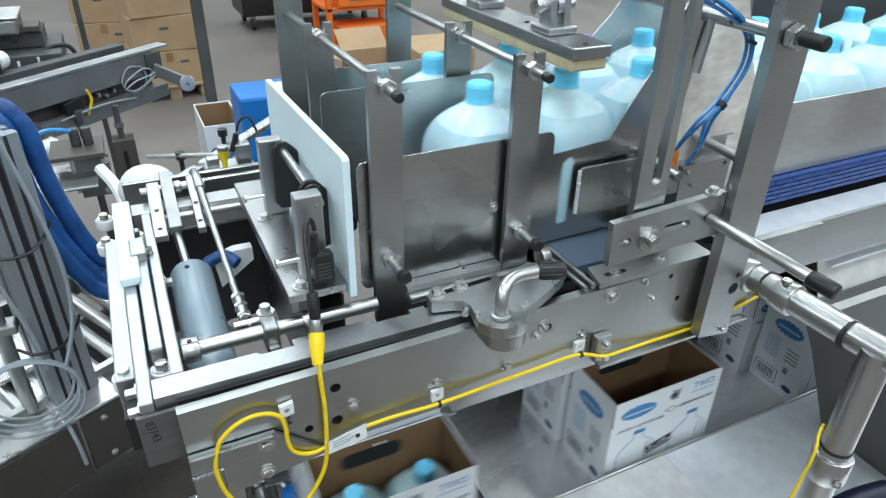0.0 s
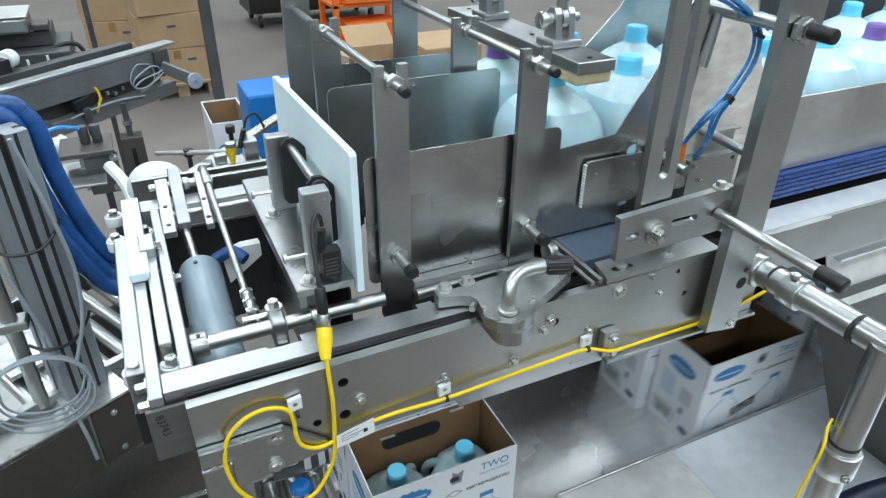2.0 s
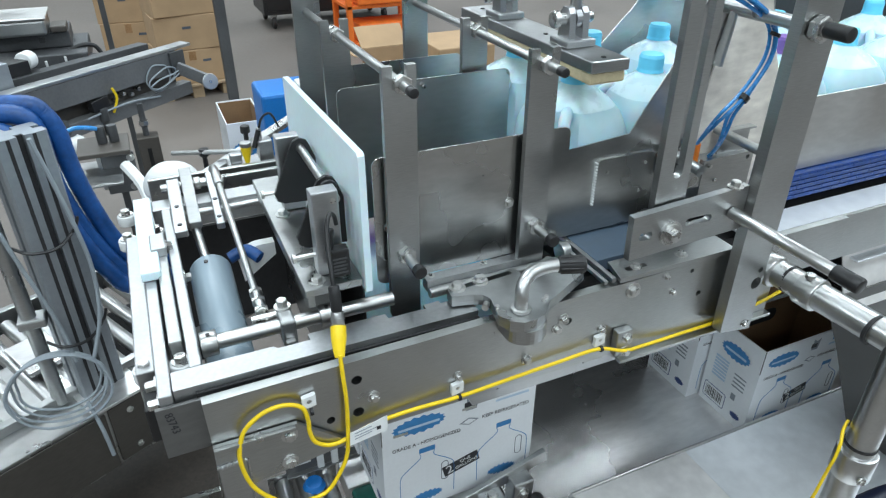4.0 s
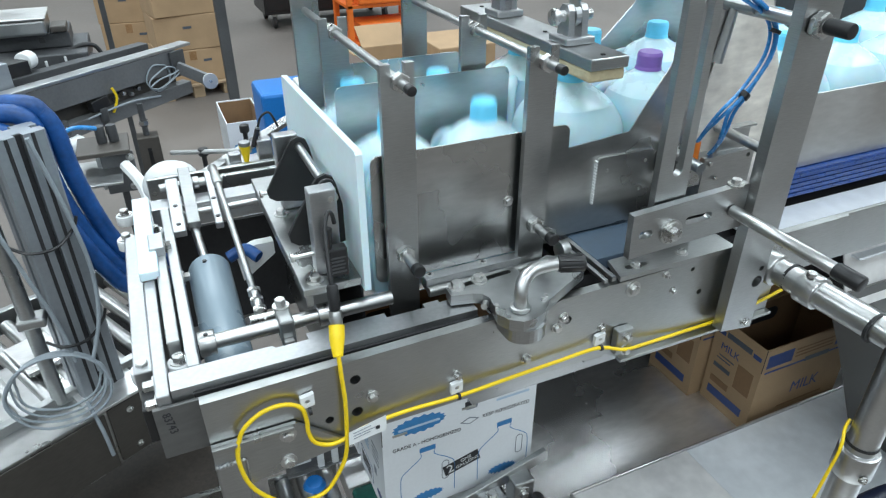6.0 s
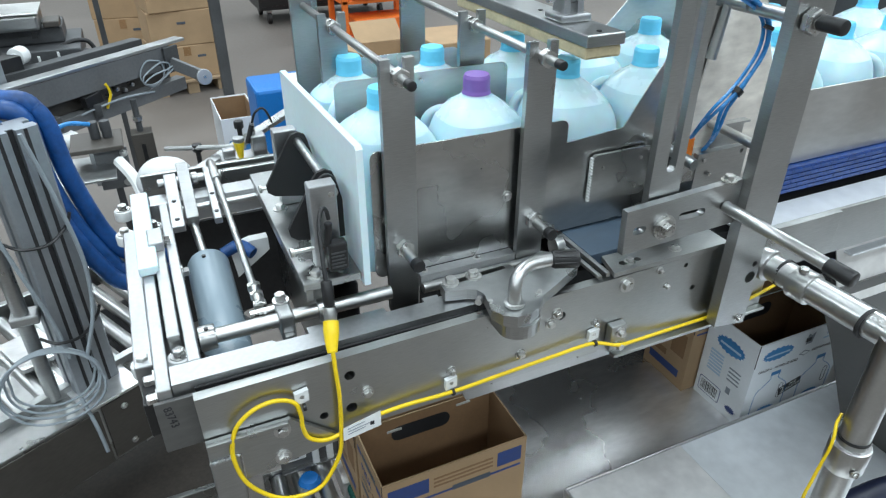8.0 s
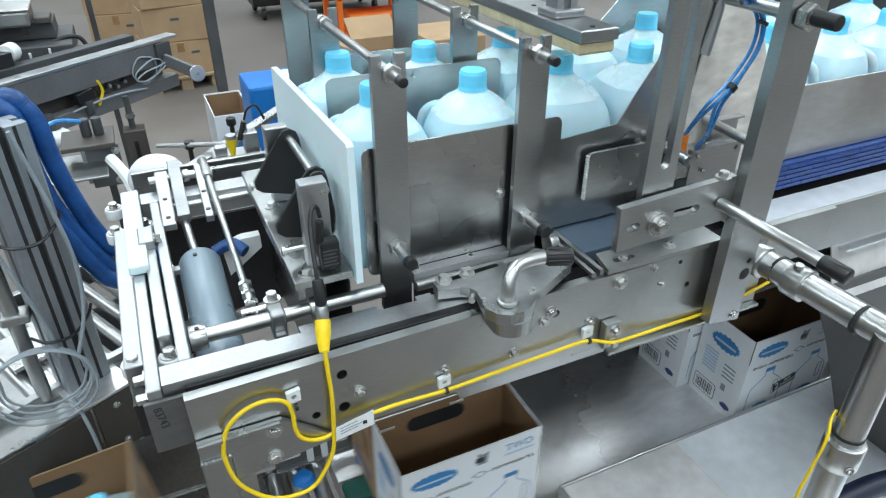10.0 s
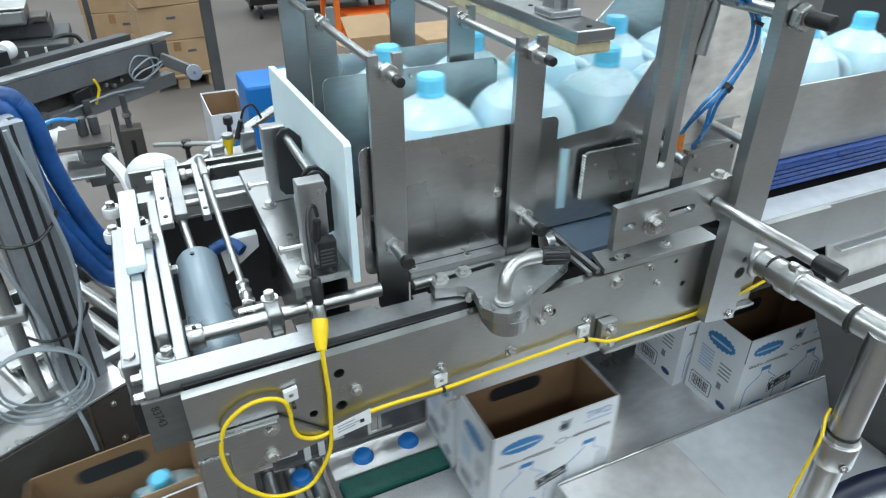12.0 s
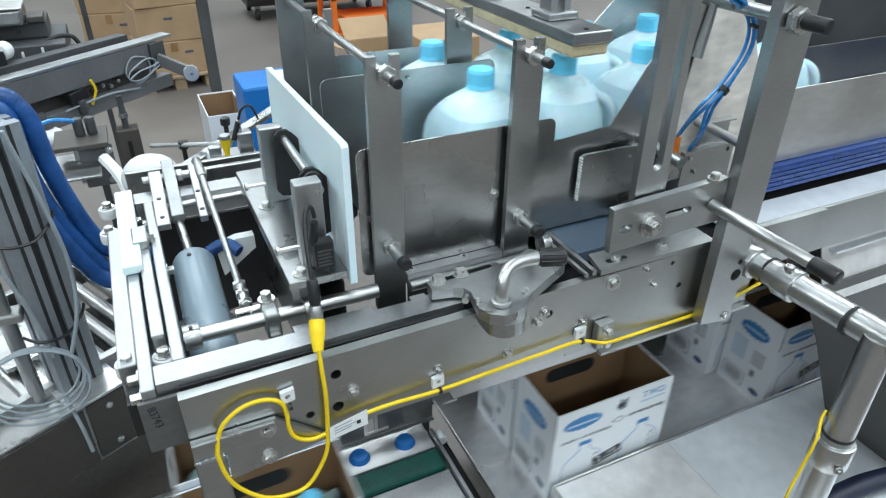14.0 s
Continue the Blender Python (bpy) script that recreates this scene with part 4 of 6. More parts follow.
    runs = [[(0.486, 0.11, 1.15), (0.476, 0.09, 1.175), (0.463, 0.065, 1.205), (0.463, 0.05, 1.229), (0.484, 0.05, 1.247), (0.505, 0.05, 1.271), (0.523, 0.05, 1.303), (0.523, 0.05, 1.336), (0.504, 0.05, 1.361), (0.464, 0.05, 1.383), (0.425, 0.05, 1.401), (0.36, 0.05, 1.44)],
            [(0.508, 0.1, 1.13), (0.5, 0.08, 1.155), (0.484, 0.06, 1.185), (0.482, 0.055, 1.217), (0.493, 0.05, 1.241), (0.516, 0.05, 1.265), (0.535, 0.05, 1.301), (0.533, 0.05, 1.335), (0.512, 0.05, 1.362), (0.471, 0.05, 1.387), (0.438, 0.05, 1.404), (0.37, 0.05, 1.445)],
            [(0.515, 0.102, 1.13), (0.507, 0.08, 1.16), (0.492, 0.06, 1.19), (0.49, 0.052, 1.219), (0.497, 0.045, 1.243), (0.511, 0.044, 1.268), (0.529, 0.043, 1.302), (0.528, 0.043, 1.337), (0.508, 0.043, 1.364), (0.468, 0.043, 1.388), (0.432, 0.043, 1.407), (0.365, 0.043, 1.45)],
            [(0.491, 0.112, 1.15), (0.481, 0.09, 1.177), (0.469, 0.063, 1.204), (0.469, 0.046, 1.226), (0.488, 0.044, 1.243), (0.508, 0.044, 1.266), (0.53, 0.046, 1.299), (0.529, 0.046, 1.339), (0.507, 0.046, 1.367), (0.466, 0.046, 1.392), (0.43, 0.046, 1.411), (0.36, 0.046, 1.455)]]
    for r in runs:
        part("tube", sweep(r, 0.0028, 8, steps=6), BLUE_TUBE, h, smooth=True)
    for p, q in (((0.493, 0.047, 1.244), (0.499, 0.047, 1.25)), ((0.527, 0.047, 1.335), (0.529, 0.047, 1.34))):
        part("cable_tie", rod(p, q, 0.009, 12), BLACK, h, "black cable tie")
    t = thing("support_tube", "grey steel cross tube through the funnel plates", "tube", (0.42, 0.3, 1.15))
    part("tube", rod((0.445, 0.05, 1.135), (0.445, 0.134, 1.14), 0.009, 16), STEEL, t, smooth=True)
    part("cap_tube", rod((0.55, 0.02, 1.155), (0.55, 0.134, 1.16), 0.008, 16), STEEL, t, smooth=True)
    t = thing("toggle_lever", "grey steel clamping handle on the funnel", "handle", (0.46, 0.1, 1.3))
    part("lever", sweep([(0.497, 0.1, 1.365), (0.494, 0.1, 1.34), (0.488, 0.1, 1.305), (0.484, 0.1, 1.284)], lambda u: 0.006 + 0.003 * u, 12), BRIGHT, t, smooth=True)
    part("stud", rod((0.497, 0.06, 1.37), (0.497, 0.13, 1.37), 0.009, 14), STEEL, t)
    t = thing("top_motor", "dark painted motor housing above the jug lane", "motor", (0.48, 0.3, 1.4))
    part("housing", rod((0.36, 0.33, 1.42), (0.6, 0.33, 1.42), 0.04, 28, bevel=0.006), BLACK, t, smooth=True)
    part("mount", block(0.53, 0.545, 0.28, 0.5, 1.36, 1.47, 0.003), STEEL, t)
    return None


lane_details()
CLAMP_PANEL = bpy.data.objects["jug_clamp"]


# ---------- carton printing ----------
def letters(text, size, mat, parent, m, name="lettering", wide=1.0):
    cu = bpy.data.curves.new("tmp", "FONT")
    cu.body, cu.size, cu.align_x, cu.align_y, cu.extrude = text, size, "CENTER", "CENTER", 0.0002
    ob = bpy.data.objects.new("tmp", cu)
    me = bpy.data.meshes.new_from_object(ob)
    bpy.data.objects.remove(ob)
    bm = bmesh.new()
    bm.from_mesh(me)
    bmesh.ops.transform(bm, matrix=m @ Matrix.Diagonal((wide, 1, 1, 1)), verts=bm.verts[:])
    p = part(name, bm, mat, parent)
    p.matrix_basis = Matrix()
    return p


def badge(u, v, a, b, n=36):
    return [(u + (a + 0.0022 * math.cos(k * math.pi)) * math.cos(2 * math.pi * k / n), v + (b + 0.0022 * math.cos(k * math.pi)) * math.sin(2 * math.pi * k / n)) for k in range(n)]


def print_case(t, brown):
    L, W = 0.156, 0.079
    ink = INK_NAVY if brown else INK_BLUE

    def flat(bm, mat, name="print"):
        part(name, bm, mat, t).matrix_basis = Matrix()

    for side in (-1, 1):
        def spot(u, v):
            return pose(side * -u if side > 0 else u, side * (W + 0.0005), v, 90, 0, 180 if side > 0 else 0)

        def fl(shape, mat, lift=0.0004, name="print"):
            pts = [((-u if side > 0 else u), v) for u, v in shape]
            flat(slab(pts, 0.0003, "y", side * W + (lift - 0.0003 if side > 0 else -lift)), mat, name)

        if brown:
            fl(rounded(-0.145, -0.06, 0.205, 0.245, 0.001), INK_NAVY)
            fl(rounded(0.09, 0.145, 0.205, 0.245, 0.001), INK_NAVY)
            for k in range(3):
                fl(rounded(-0.05, 0.08, 0.212 + 0.011 * k, 0.217 + 0.011 * k, 0.001), KRAFT_IN)
            fl(rounded(-0.145, 0.145, 0.188, 0.194, 0.001), INK_NAVY)
            fl(rounded(-0.01, 0.075, 0.186, 0.2, 0.001), INK_TEXT, 0.0007)
            letters("MILK", 0.05, INK_NAVY, t, spot(0.02, 0.105), wide=0.9)
            fl(rounded(-0.06, 0.1, 0.05, 0.056, 0.001), KRAFT_IN)
        else:
            fl(badge(-0.085, 0.222, 0.05, 0.019), ink, name="badge")
            fl(rounded(-0.125, -0.045, 0.217, 0.2225, 0.002), INK_PALE, 0.0007, "badge_band")
            letters("TWO", 0.026, INK_BLUE, t, spot(0.105, 0.238))
            fl(rounded(0.07, 0.14, 0.217, 0.222, 0.001), INK_PALE)
            letters("KEEP REFRIGERATED", 0.0115, INK_BLACK, t, spot(0.092, 0.19), wide=0.95)
            letters("GRADE A - HOMOGENIZED", 0.0115, INK_BLACK, t, spot(-0.07, 0.175), wide=0.95)
            fl(rounded(0.005, 0.025, 0.225, 0.238, 0.001), INK_BLACK)
            fl([(0.008, 0.218), (0.03, 0.218), (0.034, 0.25), (0.022, 0.244), (0.01, 0.252)], INK_GREY, 0.0003)
            fl([(-0.005, 0.19), (0.015, 0.199), (0.035, 0.19), (0.015, 0.181)], INK_GREY)
            fl([(0.001, 0.19), (0.015, 0.1965), (0.029, 0.19), (0.015, 0.1835)], CARTON, 0.0007)
            for c in (-0.07, 0.09):
                ring = []
                for u, v in ((-0.055, 0.02), (-0.055, 0.09), (-0.045, 0.11), (-0.014, 0.135), (-0.014, 0.15), (0.014, 0.15), (0.014, 0.135), (0.045, 0.11), (0.055, 0.09), (0.055, 0.02)):
                    ring.append((c + u, 0 * side, v))
                line = sweep([(-x if side > 0 else x, side * (W + 0.0002), z) for x, _, z in ring], 0.0008, 4, steps=3)
                flat(line, INK_BLUE, "jug_outline")
                fl(rounded(c - 0.016, c + 0.016, 0.148, 0.16, 0.002), INK_BLUE)
                ring = slot_v(c + 0.036, 0.065, 0.1, 0.007, 6)
                flat(sweep([(-x if side > 0 else x, side * (W + 0.0002), z) for x, z in ring + ring[:1]], 0.0007, 4, steps=2), INK_TEXT, "handle_outline")
                fl(badge(c, 0.03, 0.03, 0.011), INK_BLUE)
            lean = radians(14)
            box2 = [(0.0 + u * math.cos(lean) - v * math.sin(lean), 0.085 + u * math.sin(lean) + v * math.cos(lean)) for u, v in ((-0.038, -0.014), (0.038, -0.014), (0.038, 0.014), (-0.038, 0.014))]
            fl(box2, INK_BLACK, 0.0006, "size_label")
            m = spot(0, 0.085)
            letters("2", 0.03, LABEL, t, m @ pose(-0.024, -0.006, 0.0005, 0, 0, 14))
            letters("ONE\nGALLONS", 0.011, LABEL, t, m @ pose(0.01, 0.003, 0.0005, 0, 0, 14))
    for side in (-1, 1):
        def fe(shape, mat, lift=0.0004, name="print"):
            pts = [(u if side > 0 else -u, v) for u, v in shape]
            flat(slab(pts, 0.0003, "x", side * L + (lift - 0.0003 if side > 0 else -lift)), mat, name)

        if brown:
            letters("MILK", 0.03, INK_NAVY, t, pose(side * (L + 0.0005), -0.02 * side, 0.19, 90, 0, 90 * side), wide=0.95)
            for u0, u1, v0, v1, ink2 in ((-0.07, -0.045, 0.222, 0.235, INK_NAVY), (0.045, 0.07, 0.222, 0.235, INK_NAVY), (-0.04, 0.04, 0.224, 0.24, INK_TEXT), (-0.06, -0.005, 0.12, 0.133, INK_TEXT), (0.012, 0.062, 0.1, 0.175, KRAFT_IN), (-0.05, 0.0, 0.16, 0.164, INK_TEXT), (-0.055, -0.01, 0.15, 0.154, INK_TEXT), (-0.06, 0.0, 0.07, 0.09, KRAFT_IN), (-0.06, 0.055, 0.03, 0.055, INK_NAVY)):
                fe(rounded(u0, u1, v0, v1, 0.001), ink2)
        else:
            fe(badge(0.0, 0.205, 0.045, 0.022), ink, name="badge")
            fe(rounded(-0.034, 0.034, 0.2, 0.2065, 0.002), INK_PALE, 0.0007, "badge_band")
            for k in range(7):
                fe(rounded(-0.055, -0.01, 0.1 + 0.01 * k, 0.106 + 0.01 * k, 0.001), INK_PALE)
            for k in range(4):
                fe(rounded(0.012, 0.05, 0.11 + 0.012 * k, 0.1145 + 0.012 * k, 0.001), INK_GREY)
            fe(rounded(0.018, 0.032, 0.07, 0.09, 0.001), INK_GREY)
            fe(badge(0.045, 0.03, 0.016, 0.009), INK_NAVY)
            fe(rounded(-0.068, 0.006, 0.018, 0.066, 0.006), INK_NAVY, 0.0003)
            fe(rounded(-0.066, 0.004, 0.02, 0.064, 0.005), CARTON, 0.0006)
            bars = bmesh.new()
            rng = random.Random(4)
            x = -0.06
            while x < -0.004:
                w = rng.choice((0.0012, 0.002, 0.003))
                slab([((u if side > 0 else -u), v) for u, v in rounded(x, x + w, 0.026, 0.058, 0.0002, 1)], 0.0003, "x", side * L + (0.0006 if side > 0 else -0.0009), bm=bars)
                x += w + rng.choice((0.0015, 0.0025))
            flat(bars, INK_BLACK, "barcode")
    flat(block(-L - 0.0005, -L + 0.0005, -W - 0.0006, -W + 0.001, 0.195, 0.2655, 0), INK_BLACK, "corner_slit")
    # shade seen through the hand hole, laid on as a dark patch
    hole = slab(rounded(-0.08, 0.055, 0.2, 0.24, 0.018), 0.0006, "y", W - 0.0046)
    flat(hole, DARK, "hand_hole")


letters("83743", 0.014, INK_BLACK, bpy.data.objects["shuttle_frame"], PLACE["shuttle_frame"].inverted() @ pose(-0.369, 0.0152, 0.96, 90, 0, 0) @ pose(0, 0, 0, 0, 0, -82), "handwritten_mark")
print_case(WHITE_CASE, False)
print_case(KRAFT_CASE, True)


# ---------- case line beside the machine, its column, hoses ----------
def column():
    t = thing("profile_column", "grooved aluminium profile column with tied cables", "column", (-0.55, 0.62, 0.58))
    o = []
    w, d, g, n = 0.045, 0.03, 0.0065, 0.014
    for k in range(4):
        c, s = ((1, 0), (0, 1), (-1, 0), (0, -1))[k]
        hw, hd = (w, d) if k % 2 == 0 else (d, w)
        for u, v in ((hw, -hd + 0.004), (hw, -g), (hw - n, -g), (hw - n, g), (hw, g), (hw, hd - 0.004)):
            o.append((u * c - v * s, u * s + v * c))
    R = radians(28)
    ring = [(-0.548 + u * math.cos(R) - v * math.sin(R), 0.63 + u * math.sin(R) + v * math.cos(R)) for u, v in o]
    part("profile", slab(ring, 0.565, "z", 0.585), PROFILE, t)
    # dark strips paint the shade of the profile grooves
    for u, v in ((0.0, -d + 0.0125), (w - 0.0125, 0.0), (-w + 0.0125, 0.0), (0.022, -d + 0.001), (-0.022, -d + 0.001)):
        hw = 0.0062 if abs(v + d - 0.001) > 1e-6 else 0.003
        cx, cy = -0.548 + u * math.cos(R) - v * math.sin(R), 0.63 + u * math.sin(R) + v * math.cos(R)
        part("groove", block(-hw, hw, -0.0022, 0.0022, 0.586, 1.149, 0, m=Matrix.Translation((cx, cy, 0)) @ pose(0, 0, 0, 0, 0, math.degrees(R) + (90 if abs(u) > 0.03 else 0))), DARK, t)
    part("pipe", rod((-0.62, 0.6, 0.585), (-0.62, 0.6, 1.14), 0.014, 16), STEEL, t, smooth=True)
    part("pipe_clamp", block(-0.64, -0.59, 0.58, 0.62, 0.78, 0.8, 0.004), STEEL, t)
    for z in (0.95, 0.74):
        part("cable_tie", sweep([(-0.6, 0.575, z + 0.01), (-0.57, 0.56, z), (-0.53, 0.575, z - 0.005), (-0.5, 0.61, z + 0.01), (-0.49, 0.62, z + 0.03)], 0.003, 6), BLACK, t, "black cable tie")
    t = thing("cable_coil", "coil of grey cable hanging beside the column", "cable coil", (-0.62, 0.55, 0.66))
    rng = random.Random(3)
    for k in range(4):
        pts = []
        for i in range(15):
            a = 2 * math.pi * i / 14
            pts.append((-0.6 + (0.075 + 0.006 * k) * math.cos(a) + rng.uniform(-0.004, 0.004), 0.56 - 0.012 * k + 0.02 * math.sin(a), 0.665 + (0.055 + 0.005 * k) * math.sin(a)))
        part("loop", sweep(pts, 0.0027, 8, steps=4), GREY_CABLE, t, smooth=True)
    part("lead", sweep([(-0.53, 0.55, 0.7), (-0.5, 0.58, 0.78), (-0.49, 0.6, 0.88), (-0.5, 0.6, 1.0), (-0.52, 0.585, 1.15)], 0.004, 8), GREY_CABLE, t, smooth=True)
    part("lead", sweep([(-0.56, 0.53, 0.62), (-0.545, 0.5, 0.56), (-0.54, 0.49, 0.5)], 0.004, 8), GREY_CABLE, t, smooth=True)
    part("lead", sweep([(-0.56, 0.56, 0.7), (-0.57, 0.575, 0.78), (-0.6, 0.57, 0.95), (-0.64, 0.56, 1.2)], 0.004, 8), GREY_CABLE, t, smooth=True)
    for n, pts in enumerate(([(-0.6, 0.74, 1.17), (-0.528, 0.72, 1.168), (-0.507, 0.72, 1.148), (-0.494, 0.72, 1.112), (-0.488, 0.72, 1.032), (-0.472, 0.72, 0.943), (-0.45, 0.72, 0.866), (-0.42, 0.72, 0.822), (-0.3, 0.72, 0.78)],
                             [(-0.6, 0.72, 1.16), (-0.54, 0.7, 1.156), (-0.523, 0.7, 1.118), (-0.523, 0.7, 1.046), (-0.513, 0.7, 0.974), (-0.49, 0.7, 0.893), (-0.457, 0.7, 0.818), (-0.425, 0.7, 0.785), (-0.3, 0.7, 0.75)],
                             [(-0.6, 0.7, 1.14), (-0.556, 0.68, 1.12), (-0.543, 0.68, 1.057), (-0.53, 0.68, 0.986), (-0.508, 0.68, 0.907), (-0.476, 0.68, 0.827), (-0.435, 0.68, 0.772), (-0.3, 0.68, 0.73)])):
        h = thing("air_hose", "thick dark blue ribbed air hose", "hose", pts[-1], group="blue hoses")
        part("hose", sweep(pts, lambda u: 0.0178 + 0.0004 * math.sin(u * 260), 14, steps=14), BLUE_HOSE, h, smooth=True)


column()


def case_line():
    A = radians(27)
    d, n = Vector((math.cos(A), math.sin(A), 0)), Vector((math.sin(A), -math.cos(A), 0))
    o = Vector((-0.56, 0.53, 0))
    t = thing("line_cabinet", "low grey sheet steel cabinet beside the line", "cabinet", (-0.7, 0.5, 0.42))
    m = Matrix((d, -n, Vector((0, 0, 1)))).transposed().to_4x4()
    m.translation = o
    part("body", block(-0.75, 0.115, 0.0, 0.3, 0.42, 0.578, 0.002, m=m), SHEET, t)
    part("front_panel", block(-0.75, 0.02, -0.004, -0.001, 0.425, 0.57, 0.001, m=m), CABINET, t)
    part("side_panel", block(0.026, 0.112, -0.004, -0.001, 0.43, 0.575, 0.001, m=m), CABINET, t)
    part("top_plate", block(0.0, 0.118, -0.006, 0.3, 0.579, 0.586, 0.001, m=m), TABLE, t)
    part("guide_tab", block(0.05, 0.115, 0.1, 0.115, 0.586, 0.625, 0.002, m=m), SHEET, t)
    part("tab_recess", block(0.045, 0.1, 0.085, 0.099, 0.586, 0.605, 0.002, m=m), BLACK, t)
    for u, v in ((0.03, 0.06), (0.045, 0.085)):
        part("screw", bolt(m @ Vector((u, v, 0.586)), (0, 0, 1), 0.005, 0.002), BOLT, t)
    for z in (0.45, 0.55):
        part("screw", bolt(m @ Vector((0.07, -0.004, z)), n, 0.005, 0.003), BOLT, t)
    t = thing("roller_conveyor", "roller conveyor with steel rollers and side rails", "conveyor", (-0.6, 0.9, 0.4))
    c = Vector((-0.53, 0.86, 0.57))
    for k in range(-11, 6):
        p = c + d * (0.052 * k)
        part("roller", rod(p - n * 0.19, p + n * 0.17, 0.017, 16), BRIGHT, t, smooth=True)
    part("rail", beam(c - d * 0.7 + n * 0.19, c + d * 0.3 + n * 0.19, 0.02, 0.06), STEEL, t)
    part("rail", beam(c - d * 0.7 - n * 0.22, c + d * 0.3 - n * 0.22, 0.02, 0.06), STEEL, t)
    for k, (u, v) in enumerate(((-0.02, -0.13), (-0.17, 0.07))):
        q = c + d * u + n * v + Vector((0, 0, 0.03))
        part("transfer_plate", beam(q - n * 0.05 - d * 0.04, q - n * 0.05 + d * 0.05, 0.13, 0.012), TABLE, t)
    part("pan", beam(c - d * 0.7 - Vector((0, 0, 0.09)), c + d * 0.3 - Vector((0, 0, 0.09)), 0.36, 0.01), DARK, t)
    for u in (-0.6, 0.25):
        part("leg", block((c + d * u).x - 0.02, (c + d * u).x + 0.02, (c + d * u).y - 0.02, (c + d * u).y + 0.02, 0, 0.48, 0.002), STEEL, t)
    # upper line further back
    t = thing("upper_conveyor", "upper conveyor frame with pale rails and wiring", "conveyor", (-0.5, 2.0, 0.7))
    a, b = Vector((-1.5, 1.2, 0.9)), Vector((-0.148, 2.281, 0.9))
    e = (b - a).normalized()
    s = Vector((e.y, -e.x, 0))
    part("top_rail", beam(a, b, 0.055, 0.012), ALU, t)
    part("web", beam(a - Vector((0, 0, 0.05)) + s * 0.02, b - e * 0.08 - Vector((0, 0, 0.05)) + s * 0.02, 0.008, 0.085), FRAME_GREY, t)
    part("inner_panel", beam(a - Vector((0, 0, 0.12)) - s * 0.03, b - e * 0.06 - Vector((0, 0, 0.12)) - s * 0.03, 0.006, 0.11), CABINET, t)
    for k in range(4):
        q = b - e * (0.26 + 0.035 * k) - s * 0.026 - Vector((0, 0, 0.12 + 0.012 * (k % 2)))
        part("fitting", rod(q, q + s * 0.02, 0.008, 10, bevel=0.001), BOLT, t, smooth=True)
    part("back_rail", beam(a - s * 0.1, b - s * 0.1 - e * 0.12, 0.05, 0.03), PAINT_GREY, t)
    part("bed", beam(a - s * 0.16 - Vector((0, 0, 0.015)), b - s * 0.16 - e * 0.25 - Vector((0, 0, 0.015)), 0.24, 0.01), DARK, t)
    part("lower_rail", beam(a - Vector((0, 0, 0.19)), b - e * 0.03 - Vector((0, 0, 0.17)), 0.05, 0.05), FRAME_GREY, t)
    part("end_bracket", beam(b - e * 0.12 - Vector((0, 0, 0.06)) + s * 0.03, b - e * 0.05 - Vector((0, 0, 0.06)) + s * 0.03, 0.012, 0.1), PAINT_GREY, t)
    q = Vector((-0.094, 2.12, 0.779))
    part("roller_arm", beam(b - e * 0.1 - Vector((0, 0, 0.07)) + s * 0.04, q + Vector((0, 0.012, 0)), 0.02, 0.045), FRAME_GREY, t)
    part("flange", rod(q, q + Vector((0.003, -0.013, 0.003)), 0.031, 28, bevel=0.002), ALU, t, "turned disc flange")
    part("flange_bolt", rod(q + Vector((0.003, -0.013, 0.003)), q + Vector((0.004, -0.017, 0.004)), 0.006, 12), BOLT, t)
    rng = random.Random(8)
    for k in range(3):
        f = b - e * (0.19 - 0.012 * k) + s * 0.03 - Vector((0, 0, 0.09 + 0.006 * k))
        pts = [f + e * ((0.058 + 0.01 * k) * math.cos(x) + 0.008 * k * math.sin(2 * x)) + s * 0.01 * k + Vector((0, 0, (0.05 - 0.014 * k) * math.sin(x + 0.4 * k) + rng.uniform(-0.004, 0.004))) for x in [2 * math.pi * i / 10 for i in range(11)]]
        part("cable_loop", sweep(pts, 0.0032, 6, steps=4), GREY_CABLE, t, smooth=True)
    part("cable", sweep([b - e * 0.2 + s * 0.03 - Vector((0, 0, 0.16)), b - e * 0.35 + s * 0.04 - Vector((0, 0, 0.14)), b - e * 0.5 + s * 0.03 - Vector((0, 0, 0.15)), b - e * 0.55 - Vector((0, 0, 0.17))], 0.004, 6), GREY_CABLE, t)
    part("cable", sweep([b - e * 0.42 + s * 0.03 - Vector((0, 0, 0.16)), b - e * 0.4 + s * 0.04 - Vector((0, 0, 0.11)), b - e * 0.41 + s * 0.04 - Vector((0, 0, 0.07))], 0.005, 6), YELLOW, t, "yellow cable end")
    part("switch_box", beam(b - e * 0.5 + s * 0.02 - Vector((0, 0, 0.12)), b - e * 0.43 + s * 0.02 - Vector((0, 0, 0.11)), 0.03, 0.04), BLACK, t)
    part("support_leg", rod((-0.365, 1.935, 0.78), (-0.365, 1.935, 0.6), 0.011, 12), PAINT_GREY, t)
    part("leg_nut", rod((-0.365, 1.935, 0.7), (-0.365, 1.935, 0.715), 0.018, 6), BOLT, t)
    part("leg_tube", block(-0.4, -0.325, 1.9, 1.97, 0, 0.66, 0.003), CABINET, t)
    # the leg's groove is only a black strip, its shade painted on
    part("leg_slot", block(-0.372, -0.358, 1.8985, 1.8995, 0.3, 0.62, 0), BLACK, t)
    for k in range(4):
        g = a + e * (0.75 + 0.1 * k) - s * (0.1 + 0.05 * (k % 2)) + Vector((0, 0, 0.03))
        part("drive_box", beam(g, g + e * 0.08, 0.12, 0.06 + 0.02 * (k % 3)), (PAINT_GREY, STEEL, PROFILE, BLACK)[k], t)
